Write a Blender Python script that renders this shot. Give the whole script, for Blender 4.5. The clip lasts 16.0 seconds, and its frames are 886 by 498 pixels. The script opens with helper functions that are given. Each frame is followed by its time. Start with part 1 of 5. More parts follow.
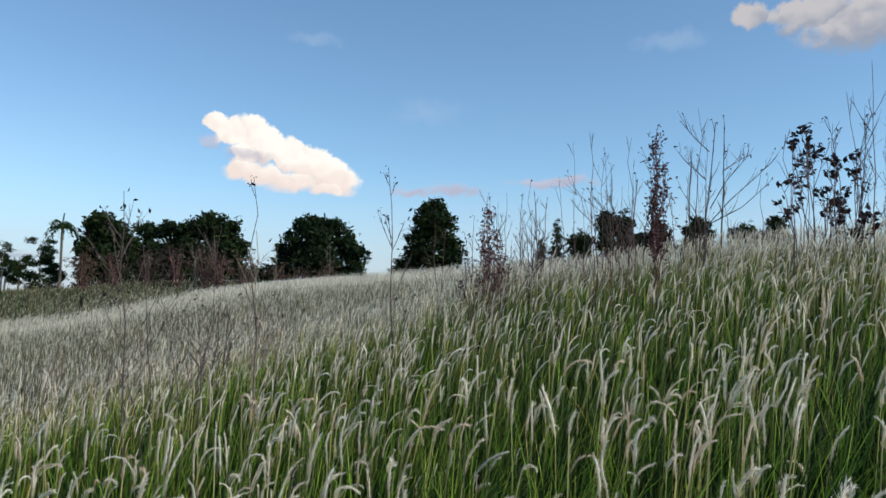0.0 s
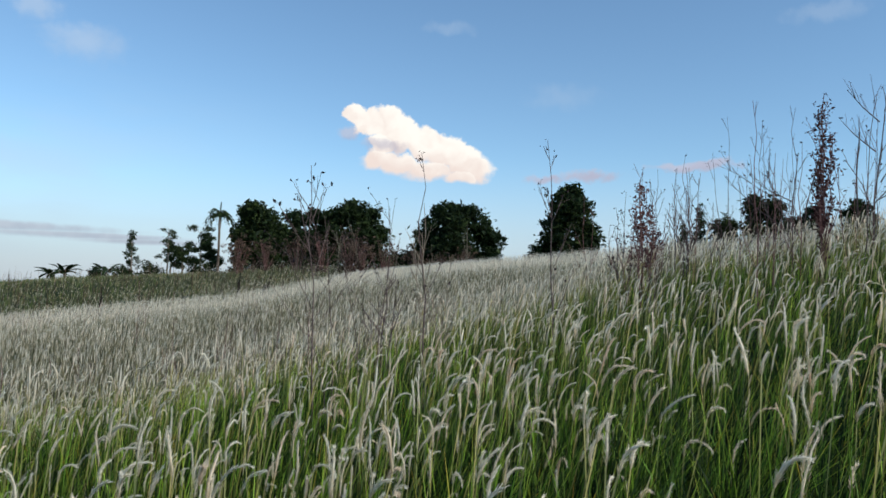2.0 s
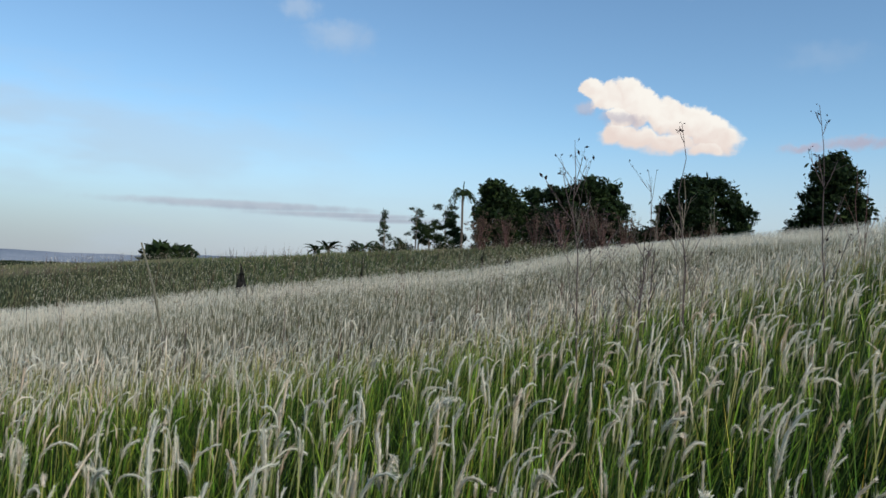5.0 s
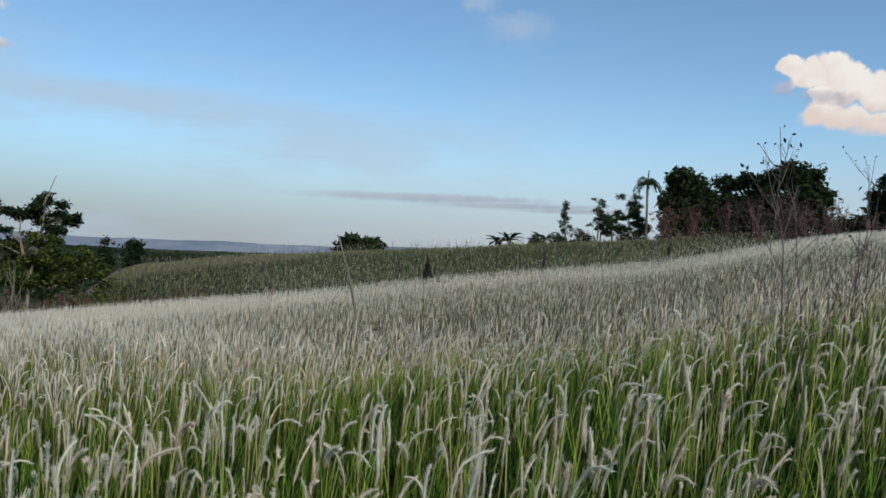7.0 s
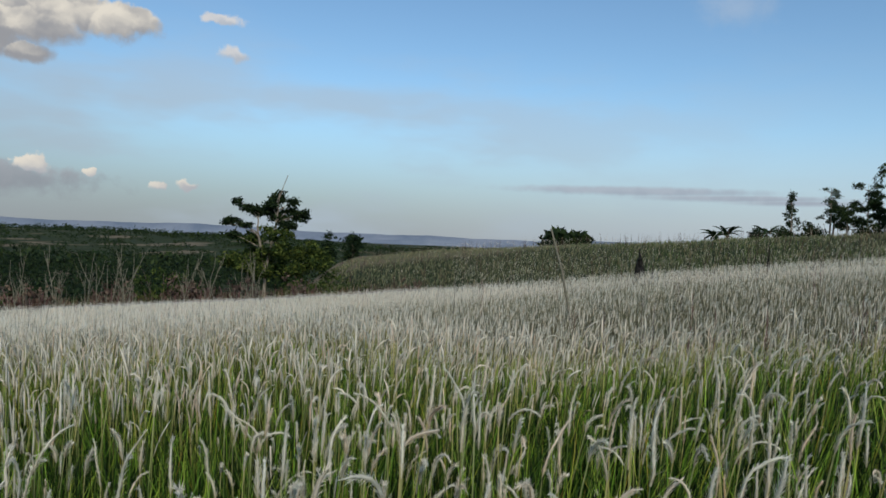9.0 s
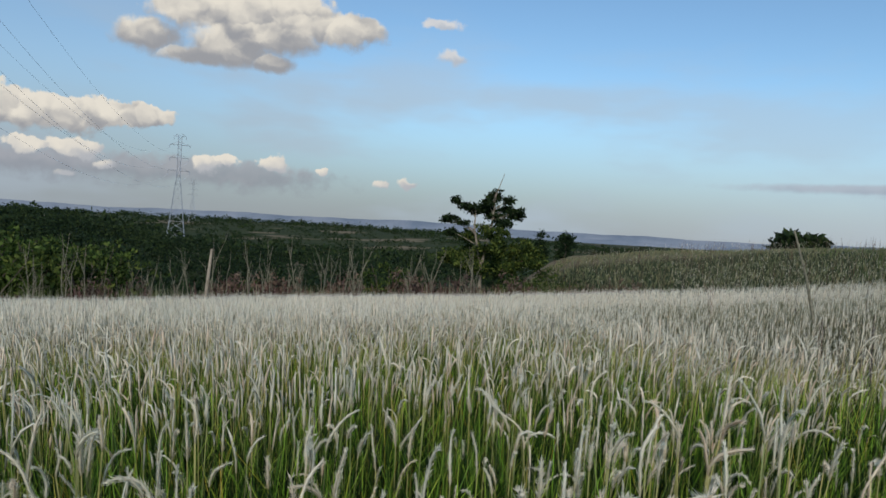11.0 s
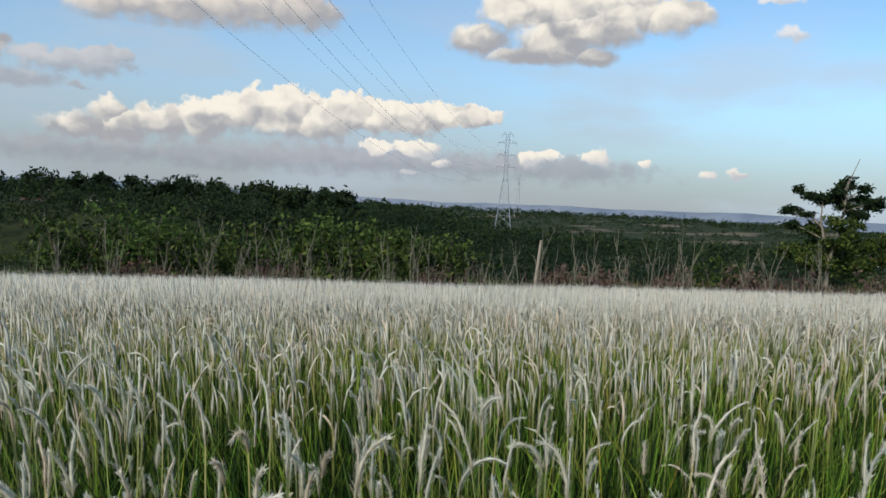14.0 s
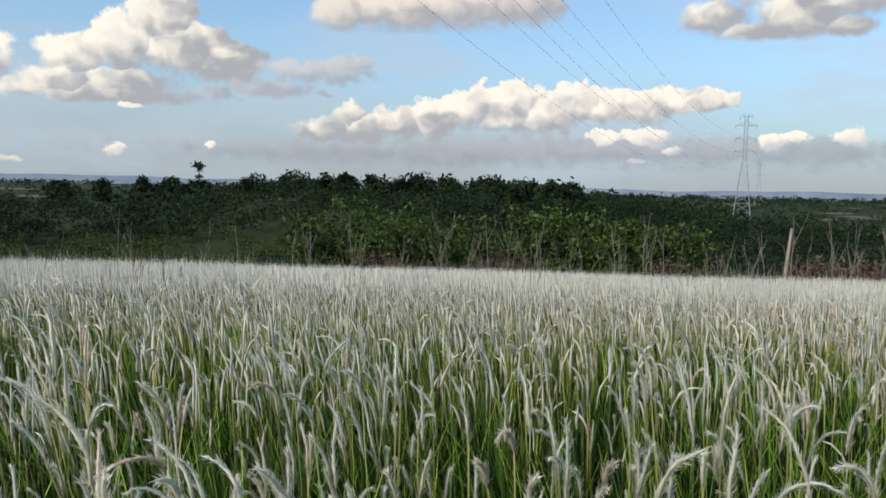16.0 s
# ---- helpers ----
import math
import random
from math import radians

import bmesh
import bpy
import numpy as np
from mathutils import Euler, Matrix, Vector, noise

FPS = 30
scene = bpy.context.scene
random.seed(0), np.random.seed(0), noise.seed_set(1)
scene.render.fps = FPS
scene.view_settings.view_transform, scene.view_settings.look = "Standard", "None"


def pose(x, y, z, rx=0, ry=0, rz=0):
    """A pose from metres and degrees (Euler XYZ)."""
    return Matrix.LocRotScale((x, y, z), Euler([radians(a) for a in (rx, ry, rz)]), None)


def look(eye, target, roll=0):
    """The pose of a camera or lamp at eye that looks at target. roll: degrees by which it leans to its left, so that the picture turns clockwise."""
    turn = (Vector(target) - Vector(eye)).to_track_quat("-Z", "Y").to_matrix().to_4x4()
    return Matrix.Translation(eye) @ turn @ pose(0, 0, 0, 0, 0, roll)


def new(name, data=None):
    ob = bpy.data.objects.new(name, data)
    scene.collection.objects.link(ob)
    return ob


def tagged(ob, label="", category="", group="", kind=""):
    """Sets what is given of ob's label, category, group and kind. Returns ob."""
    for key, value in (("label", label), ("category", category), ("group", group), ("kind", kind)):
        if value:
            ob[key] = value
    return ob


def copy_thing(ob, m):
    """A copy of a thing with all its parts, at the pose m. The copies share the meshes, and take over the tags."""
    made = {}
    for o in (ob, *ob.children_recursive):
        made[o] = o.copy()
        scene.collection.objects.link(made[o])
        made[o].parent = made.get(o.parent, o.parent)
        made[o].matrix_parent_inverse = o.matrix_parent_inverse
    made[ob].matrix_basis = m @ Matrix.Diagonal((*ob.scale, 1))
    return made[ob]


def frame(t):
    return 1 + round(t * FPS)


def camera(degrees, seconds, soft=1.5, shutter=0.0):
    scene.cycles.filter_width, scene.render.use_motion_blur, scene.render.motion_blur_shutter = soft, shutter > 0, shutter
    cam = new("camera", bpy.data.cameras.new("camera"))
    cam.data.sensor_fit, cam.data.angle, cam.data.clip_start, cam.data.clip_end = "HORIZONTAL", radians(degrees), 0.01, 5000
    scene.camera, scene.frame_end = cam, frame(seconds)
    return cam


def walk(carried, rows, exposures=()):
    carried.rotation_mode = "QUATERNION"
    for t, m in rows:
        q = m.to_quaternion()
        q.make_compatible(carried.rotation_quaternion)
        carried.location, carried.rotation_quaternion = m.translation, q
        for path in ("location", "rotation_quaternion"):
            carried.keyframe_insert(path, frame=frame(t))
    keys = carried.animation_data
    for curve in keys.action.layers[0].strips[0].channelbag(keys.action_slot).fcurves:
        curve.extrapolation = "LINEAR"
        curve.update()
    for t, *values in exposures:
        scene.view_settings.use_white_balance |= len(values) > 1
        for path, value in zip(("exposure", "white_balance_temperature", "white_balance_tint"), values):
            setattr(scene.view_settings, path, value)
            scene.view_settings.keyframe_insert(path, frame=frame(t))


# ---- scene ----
cam = camera(60.0, 16.0, soft=1.6)
PATH = [
    (0, (-0.000, 0.000, 1.700), (-0.0617, 1.9917, 1.8723), 0.64),
    (0.5, (-0.038, -0.019, 1.666), (-0.1790, 1.9695, 1.8311), 0.75),
    (1, (-0.079, -0.078, 1.635), (-0.3079, 1.9033, 1.7883), 0.91),
    (1.5, (-0.130, -0.156, 1.596), (-0.4475, 1.8133, 1.7389), 1.13),
    (2, (-0.181, -0.222, 1.554), (-0.5874, 1.7322, 1.6875), 1.29),
    (2.5, (-0.211, -0.271, 1.524), (-0.7103, 1.6616, 1.6464), 1.36),
    (3, (-0.227, -0.335, 1.495), (-0.8230, 1.5705, 1.6076), 1.57),
    (3.5, (-0.233, -0.424, 1.476), (-0.9201, 1.4520, 1.5762), 1.80),
    (4, (-0.269, -0.484, 1.470), (-1.0503, 1.3546, 1.5562), 1.92),
    (6.5, (-0.202, -0.654, 1.510), (-1.4667, 0.8961, 1.5336), 2.05),
    (7, (-0.264, -0.679, 1.501), (-1.6176, 0.7923, 1.5180), 2.13),
    (7.5, (-0.298, -0.714, 1.498), (-1.7387, 0.6732, 1.5053), 2.09),
    (8, (-0.348, -0.714, 1.490), (-1.8793, 0.5725, 1.4890), 1.98),
    (8.5, (-0.418, -0.706, 1.475), (-2.0333, 0.4730, 1.4682), 2.10),
    (9, (-0.466, -0.716, 1.455), (-2.1582, 0.3494, 1.4373), 2.33),
    (11.5, (-0.666, -0.958, 1.433), (-2.6158, -0.5161, 1.3777), 3.48),
    (12, (-0.664, -0.997, 1.428), (-2.6384, -0.6848, 1.3629), 3.51),
    (12.5, (-0.644, -1.018, 1.431), (-2.6352, -0.8466, 1.3541), 3.43),
    (13, (-0.625, -1.048, 1.418), (-2.6227, -1.0202, 1.3313), 3.52),
    (13.5, (-0.656, -1.073, 1.401), (-2.6512, -1.1714, 1.3030), 3.42),
    (14, (-0.737, -1.115, 1.367), (-2.7188, -1.3590, 1.2561), 3.04),
    (14.5, (-0.836, -1.168, 1.332), (-2.7942, -1.5551, 1.2085), 2.68),
    (15, (-0.943, -1.228, 1.310), (-2.8674, -1.7574, 1.1751), 2.29),
    (15.5, (-0.996, -1.276, 1.307), (-2.8751, -1.9433, 1.1603), 1.88),
    (16, (-0.976, -1.298, 1.304), (-2.8003, -2.1032, 1.1506), 1.44),
]
walk(cam, [(t, look(eye, target, roll)) for t, eye, target, roll in PATH], [(0, 0.2), (4, 0.12), (9, -0.16), (12.5, 0.0), (16, 0.3)])

# ---- world, sun ----
SUN_AZ, SUN_EL = 250.0, 36.0     # degrees to the left of +y, degrees up
world = bpy.data.worlds.new("sky")
scene.world = world
world.use_nodes = True
wt = world.node_tree
wt.nodes.clear()


def wn(kind, **kw):
    n = wt.nodes.new(kind)
    for k, v in kw.items():
        if k == "op":
            n.operation = v
        elif k == "clamp":
            n.use_clamp = v
    return n


def plug(node, slot, value):
    if isinstance(value, bpy.types.NodeSocket):
        wt.links.new(value, node.inputs[slot])
    else:
        node.inputs[slot].default_value = value


def mth(op, a, b=0.0, c=0.0, clamp=False):
    n = wn("ShaderNodeMath", op=op, clamp=clamp)
    plug(n, 0, a), plug(n, 1, b), plug(n, 2, c)
    return n.outputs[0]


def ramp01(v, lo, hi):
    n = wn("ShaderNodeMapRange")
    n.interpolation_type = "SMOOTHSTEP"
    plug(n, 0, v), plug(n, 1, lo), plug(n, 2, hi)
    return n.outputs[0]


def blend(f, a, b):
    n = wn("ShaderNodeMix")
    n.data_type = "RGBA"
    plug(n, 0, f), plug(n, 6, a), plug(n, 7, b)
    return n.outputs[2]


sky = wn("ShaderNodeTexSky")
sky.sky_type = "NISHITA"
sky.sun_disc = False
sky.sun_elevation, sky.sun_rotation = radians(SUN_EL), radians(-SUN_AZ)
sky.altitude, sky.air_density, sky.dust_density, sky.ozone_density = 200, 1.0, 0.3, 3.0

# directions in degrees: az to the left of +y, el up
way = wn("ShaderNodeSeparateXYZ")
plug(way, 0, wn("ShaderNodeTexCoord").outputs["Generated"])
az = mth("MULTIPLY", mth("ARCTAN2", mth("MULTIPLY", way.outputs[0], -1.0), way.outputs[1]), 57.29578)
el = mth("MULTIPLY", mth("ARCSINE", way.outputs[2]), 57.29578)
spot = wn("ShaderNodeCombineXYZ")
plug(spot, 0, az), plug(spot, 1, el)
P = spot.outputs[0]


def vec(op, a, b=(0, 0, 0), c=(0, 0, 0), out=0):
    n = wn("ShaderNodeVectorMath", op=op)
    plug(n, 0, a), plug(n, 1, b)
    if op == "MULTIPLY_ADD":
        plug(n, 2, c)
    return n.outputs["Value" if op == "LENGTH" else 0]


def clouds_noise(at, scale, detail, rough, out="Fac"):
    n = wn("ShaderNodeTexNoise")
    n.noise_dimensions = "2D"
    plug(n, "Vector", at), plug(n, "Scale", scale), plug(n, "Detail", detail), plug(n, "Roughness", rough)
    return n.outputs[out]


push = vec("MULTIPLY_ADD", clouds_noise(P, 0.6, 5.0, 0.52, "Color"), (1.6, 1.2, 0), (-0.8, -0.6, 0))
P1 = vec("ADD", P, push)
bil = clouds_noise(P, 0.95, 6.0, 0.55)
puff = vec("MULTIPLY", P1, (1.0, 1.35, 0))
lit = mth("SUBTRACT", clouds_noise(puff, 0.42, 2.5, 0.5), clouds_noise(vec("ADD", puff, (-0.35, 0.7, 0)), 0.42, 2.5, 0.5))
grain = clouds_noise(P1, 1.1, 5.0, 0.6)
SKY = 0.125


def tone(r, g, b):
    return (0.87 * r / SKY, 0.87 * g / SKY, 0.87 * b / SKY, 1)


# haze that pales the lowest sky, and high thin veils
col = vec("MULTIPLY", sky.outputs[0], (0.98, 1.12, 1.12))
low = ramp01(el, 11.0, 0.0)
col = blend(mth("MULTIPLY", low, 0.9), col, blend(ramp01(az, 25.0, 80.0), tone(0.52, 0.58, 0.69), tone(0.31, 0.35, 0.41)))
wide_veil = clouds_noise(vec("MULTIPLY", P, (0.05, 0.16, 0)), 1.0, 4.0, 0.55)
veil = mth("MULTIPLY", ramp01(wide_veil, 0.42, 0.72), mth("MULTIPLY", ramp01(el, 18.0, 8.0), ramp01(az, 15.0, 70.0)))
col = blend(mth("MULTIPLY", veil, 0.7), col, tone(0.53, 0.64, 0.75))

col = blend(mth("MULTIPLY", mth("MULTIPLY", ramp01(az, 70.0, 100.0), ramp01(el, 22.0, 4.0)), 0.4), col, tone(0.38, 0.42, 0.47))


# one puff added to a cloud: nearer of the two distances, and the light on the nearer one
PUFF = bpy.data.node_groups.new("cloud_puff", "ShaderNodeTree")
for label, kind in (("at", "Vector"), ("scale", "Vector"), ("offset", "Vector"), ("sunward", "Vector"), ("distance", "Float"), ("lit", "Float")):
    PUFF.interface.new_socket(label, in_out="INPUT", socket_type="NodeSocket" + kind)
for label in ("distance", "lit"):
    PUFF.interface.new_socket(label, in_out="OUTPUT", socket_type="NodeSocketFloat")
world_tree, wt = wt, PUFF
g_in, g_out = wn("NodeGroupInput"), wn("NodeGroupOutput")
g_at = vec("MULTIPLY_ADD", g_in.outputs[0], g_in.outputs[1], g_in.outputs[2])
g_far = vec("LENGTH", g_at)
g_dot = wn("ShaderNodeVectorMath", op="DOT_PRODUCT")
plug(g_dot, 0, g_at), plug(g_dot, 1, g_in.outputs[3])
g_near = ramp01(mth("SUBTRACT", g_in.outputs[4], g_far), -0.12, 0.12)
plug(g_out, 0, mth("MINIMUM", g_in.outputs[4], g_far))
plug(g_out, 1, mth("ADD", g_in.outputs[5], mth("MULTIPLY", g_near, mth("SUBTRACT", g_dot.outputs["Value"], g_in.outputs[5]))))
wt = world_tree


def cloud(lobes, base, top, dark, light, soft=0.10, opacity=1.0, rough=0.38, relief=1.7, side=0.0, sunward=1.0, where=None):
    """One cloud: a union of puffs (az, el, half width, half height) with billowing edges, each lit from above and the sun's side."""
    global col
    d, puff_lit = 9.0, 0.0
    for a, e, ra, re in lobes:
        n = wn("ShaderNodeGroup")
        n.node_tree = PUFF
        plug(n, 0, where or P1), plug(n, 1, (1 / ra, 1 / re, 0)), plug(n, 2, (-a / ra, -e / re, 0)), plug(n, 3, (0.30 * sunward, 0.34, 0)), plug(n, 4, d), plug(n, 5, puff_lit)
        d, puff_lit = n.outputs[0], n.outputs[1]
    d = mth("ADD", d, mth("MULTIPLY_ADD", bil, -3.0 * rough, 1.5 * rough))
    up = ramp01(el, base, top)
    fade = mth("MULTIPLY_ADD", mth("SUBTRACT", 1.0, up), 0.28, soft)
    d = mth("ADD", d, mth("MULTIPLY", mth("MAXIMUM", mth("SUBTRACT", base, el), 0.0), 0.9))
    mask = ramp01(d, mth("ADD", 1.0, fade), mth("SUBTRACT", 1.0, fade))
    shade = mth("ADD", mth("MULTIPLY_ADD", up, 0.55, 0.16), mth("MULTIPLY", lit, relief * 0.75))
    shade = mth("ADD", shade, mth("MULTIPLY", puff_lit, 0.75))
    if side:
        mid = sum(q[0] for q in lobes) / len(lobes)
        shade = mth("ADD", shade, mth("MULTIPLY_ADD", az, side, -side * mid))
    shade = mth("ADD", shade, mth("MULTIPLY_ADD", grain, 0.24, -0.12), clamp=True)
    col = blend(mth("MULTIPLY", mask, opacity), col, blend(ramp01(shade, 0.0, 1.0), dark, light))


WHITE, GREY, PALE = tone(0.97, 0.91, 0.80), tone(0.40, 0.41, 0.44), tone(0.55, 0.57, 0.61)
# thin grey streaks low in the sky, faint pink scraps
cloud([(44, 4.25, 8, 0.3), (37, 3.85, 6, 0.22), (33, 3.6, 4, 0.18)], 3.2, 4.6, tone(0.40, 0.44, 0.54), tone(0.50, 0.54, 0.63), 0.5, 0.75, 0.22, where=P)
cloud([(1.1, 9.3, 1.7, 0.35), (-6.7, 9.9, 2.6, 0.3), (4.2, 9.1, 1.2, 0.25)], 9, 10.4, tone(0.55, 0.42, 0.48), tone(0.66, 0.56, 0.62), 0.45, 0.6, 0.6)
cloud([(11.6, 19.9, 1.4, 0.4), (3.0, 15.0, 1.8, 0.7), (-15.0, 19.5, 2.0, 0.5)], 14, 20, tone(0.44, 0.58, 0.76), tone(0.5, 0.62, 0.78), 0.7, 0.25)
cloud([(40.5, 18.4, 1.2, 0.6), (37.4, 16.7, 1.9, 0.9)], 15, 19, tone(0.5, 0.62, 0.78), tone(0.58, 0.69, 0.83), 0.7, 0.45)
# the single bright cloud over the tree row
cloud([(18.5, 13.6, 1.0, 0.75), (17.3, 13.0, 1.3, 1.1), (15.9, 12.9, 1.3, 1.2), (15.0, 12.2, 1.5, 1.3), (13.4, 11.6, 1.6, 1.2), (11.8, 11.1, 1.6, 1.2), (10.2, 10.3, 1.5, 1.1), (9.3, 9.8, 1.0, 0.9),
       (16.5, 11.4, 0.9, 0.8), (16.9, 10.4, 1.2, 0.75), (15.4, 10.1, 1.6, 0.8), (12.9, 9.7, 2.2, 0.75), (10.3, 9.3, 1.3, 0.55)], 8.8, 12.0, tone(0.90, 0.77, 0.71), tone(1.06, 1.02, 0.95), 0.13, 1.0, 0.2, 1.5, -0.03, -0.6)
# its shaded notch
cloud([(16.9, 11.4, 1.0, 0.35), (15.7, 11.3, 0.9, 0.3), (19.0, 12.2, 0.6, 0.4)], 11.0, 12.2, tone(0.46, 0.45, 0.56), tone(0.62, 0.60, 0.68), 0.5, 0.6, 0.5)
cloud([(-20.6, 20.6, 1.4, 0.7), (-24.6, 20.2, 2.9, 1.1), (-27.3, 19.3, 3.3, 1.7), (-33, 21, 4, 2)], 17.5, 20.5, tone(0.36, 0.36, 0.40), tone(0.66, 0.60, 0.56), 0.25, 0.8)
# the bank above the valley
cloud([(104, 3.1, 14, 0.9), (118, 2.6, 16, 0.7), (92, 3.2, 8, 0.8), (88, 3.1, 5, 0.8)], 1.8, 4.2, tone(0.33, 0.35, 0.40), tone(0.44, 0.44, 0.48), 0.5, 0.75, 0.5)
cloud([(114.8, 5.2, 2.1, 1.4), (113.2, 5.7, 2.1, 1.25), (111.5, 6.3, 2.1, 1.25), (109.1, 6.3, 2.9, 1.8), (106.5, 5.6, 2.5, 1.3), (104.4, 6.6, 2.5, 1.3), (101.7, 6.3, 2.5, 1.2),
       (99.4, 6.4, 2.5, 1.2), (96.6, 6.7, 2.1, 0.9), (94.8, 6.7, 1.5, 0.75), (120.9, 5.2, 1.1, 1.0), (122.6, 4.2, 2.2, 0.9), (120.0, 4.2, 2.1, 1.2), (117.4, 4.9, 2.1, 1.2)], 3.4, 7.2, GREY, WHITE, 0.10, 1.0, 0.34, 1.6)
cloud([(102.0, 4.1, 1.7, 0.45), (99.3, 4.2, 1.9, 0.7), (97.5, 3.3, 0.7, 0.33), (100.0, 2.4, 0.8, 0.2), (90.7, 3.8, 1.0, 0.6), (89.2, 4.1, 0.9, 0.5), (86.3, 4.2, 1.1, 0.65),
       (82.9, 3.9, 0.4, 0.25), (78.4, 3.0, 0.35, 0.3), (76.4, 3.3, 0.8, 0.3)], 2.6, 4.3, PALE, WHITE, 0.14)
cloud([(92.1, 14.7, 3.3, 1.75), (89.6, 14.4, 3.7, 1.7), (85.5, 15.0, 3.3, 1.25), (81.2, 14.0, 2.7, 1.25), (89.5, 12.0, 3.2, 1.6), (95.2, 12.2, 2.0, 1.1), (91.9, 11.2, 2.9, 0.8), (86.9, 11.2, 1.6, 0.8), (90, 17, 4, 1.6), (88.5, 13.2, 3.0, 1.2), (84.5, 14.3, 3.2, 1.3), (86.5, 13.0, 3.0, 1.3)],
      10.8, 15.6, GREY, WHITE, 0.14, 1.0, 0.22, 1.5)
cloud([(73.5, 12.7, 1.0, 0.55), (74.5, 14.9, 1.4, 0.4)], 12.0, 13.2, tone(0.6, 0.62, 0.66), tone(0.9, 0.86, 0.82), 0.3, 0.85)
cloud([(139.5, 8.3, 2.1, 1.4), (136.5, 9.5, 2.3, 2.0), (134.0, 11.2, 2.5, 1.9), (132.3, 9.3, 3.3, 1.9), (140.8, 6.4, 2.5, 1.0), (136.4, 6.7, 2.9, 1.0), (129.7, 8.6, 2.9, 1.6), (137.8, 5.9, 5.8, 0.7), (148, 8, 5, 2)],
      5.4, 10.5, GREY, WHITE, 0.12, 1.0, 0.3, 1.5, 0.06)
cloud([(123.4, 8.3, 3.7, 0.8), (120.9, 9.0, 1.7, 0.5), (126.6, 6.8, 2.5, 0.7), (122.7, 6.7, 0.75, 0.22), (130.4, 6.1, 2.5, 0.5)], 6.6, 9.6, tone(0.38, 0.42, 0.48), tone(0.62, 0.62, 0.64), 0.2, 0.9)
cloud([(121.4, 12.7, 2.1, 1.4), (117.7, 12.9, 4.2, 1.5), (112.8, 13.2, 4.2, 1.4), (108.3, 13.3, 2.9, 1.2), (115, 15, 7, 1.5)], 11.3, 14.0, GREY, tone(0.82, 0.75, 0.67), 0.18, 1.0, 0.25, 1.2, 0.03)
cloud([(136.9, 2.3, 0.85, 0.33), (130.8, 2.8, 0.6, 0.25), (143.2, 1.4, 0.6, 0.2), (136.0, 5.2, 0.75, 0.2), (146, 3.2, 1.2, 0.4)], 1.2, 2.9, tone(0.7, 0.66, 0.62), WHITE, 0.25, 0.9)

wbg = wn("ShaderNodeBackground")
plug(wbg, "Color", col)
plug(wbg, "Strength", SKY)
wout = wn("ShaderNodeOutputWorld")
wt.links.new(wbg.outputs[0], wout.inputs[0])

sun = new("sun", bpy.data.lights.new("sun", "SUN"))
sun.data.energy, sun.data.angle, sun.data.color = 3.1, radians(10), (1.0, 0.95, 0.89)
sa, se = radians(SUN_AZ), radians(SUN_EL)
sun_way = Vector((-math.sin(sa) * math.cos(se), math.cos(sa) * math.cos(se), math.sin(se)))
sun.matrix_world = look(sun_way * 50, (0, 0, 0))

# ---- materials ----
def material(name, rough=0.8, spec=0.3):
    m = bpy.data.materials.new(name)
    m.use_nodes = True
    b = m.node_tree.nodes["Principled BSDF"]
    b.inputs["Roughness"].default_value = rough
    b.inputs["Specular IOR Level"].default_value = spec
    return m, m.node_tree, b


def node(nt, kind, **values):
    n = nt.nodes.new(kind)
    for k, v in values.items():
        n.inputs[k.replace("_", " ")].default_value = v
    return n


def ramp(nt, fac, stops):
    r = nt.nodes.new("ShaderNodeValToRGB")
    el = r.color_ramp.elements
    while len(el) < len(stops):
        el.new(0.5)
    for e, (p, c) in zip(el, stops):
        e.position, e.color = p, (*c, 1)
    nt.links.new(fac, r.inputs[0])
    return r.outputs[0]


def mixed(nt, fac, a, b, how="MIX"):
    n = nt.nodes.new("ShaderNodeMix")
    n.data_type, n.blend_type = "RGBA", how
    for slot, v in ((0, fac), (6, a), (7, b)):
        if isinstance(v, bpy.types.NodeSocket):
            nt.links.new(v, n.inputs[slot])
        else:
            n.inputs[slot].default_value = v if slot == 0 else (*v, 1)
    return n.outputs[2]


def noise_of(nt, scale, detail=4.0, rough=0.6, coords="Object"):
    tc = nt.nodes.new("ShaderNodeTexCoord")
    n = node(nt, "ShaderNodeTexNoise", Scale=scale, Detail=detail, Roughness=rough)
    nt.links.new(tc.outputs[coords], n.inputs["Vector"])
    return n.outputs["Fac"]


def bump(nt, b, height, strength=0.4, distance=0.05):
    n = node(nt, "ShaderNodeBump", Strength=strength, Distance=distance)
    nt.links.new(height, n.inputs["Height"])
    nt.links.new(n.outputs[0], b.inputs["Normal"])


def thin(nt, b, colour, share):
    """Leaf-like surface: part of the light passes through."""
    t = nt.nodes.new("ShaderNodeBsdfTranslucent")
    nt.links.new(colour, t.inputs[0])
    m = nt.nodes.new("ShaderNodeMixShader")
    m.inputs[0].default_value = share
    nt.links.new(b.outputs[0], m.inputs[1])
    nt.links.new(t.outputs[0], m.inputs[2])
    nt.links.new(m.outputs[0], nt.nodes["Material Output"].inputs[0])


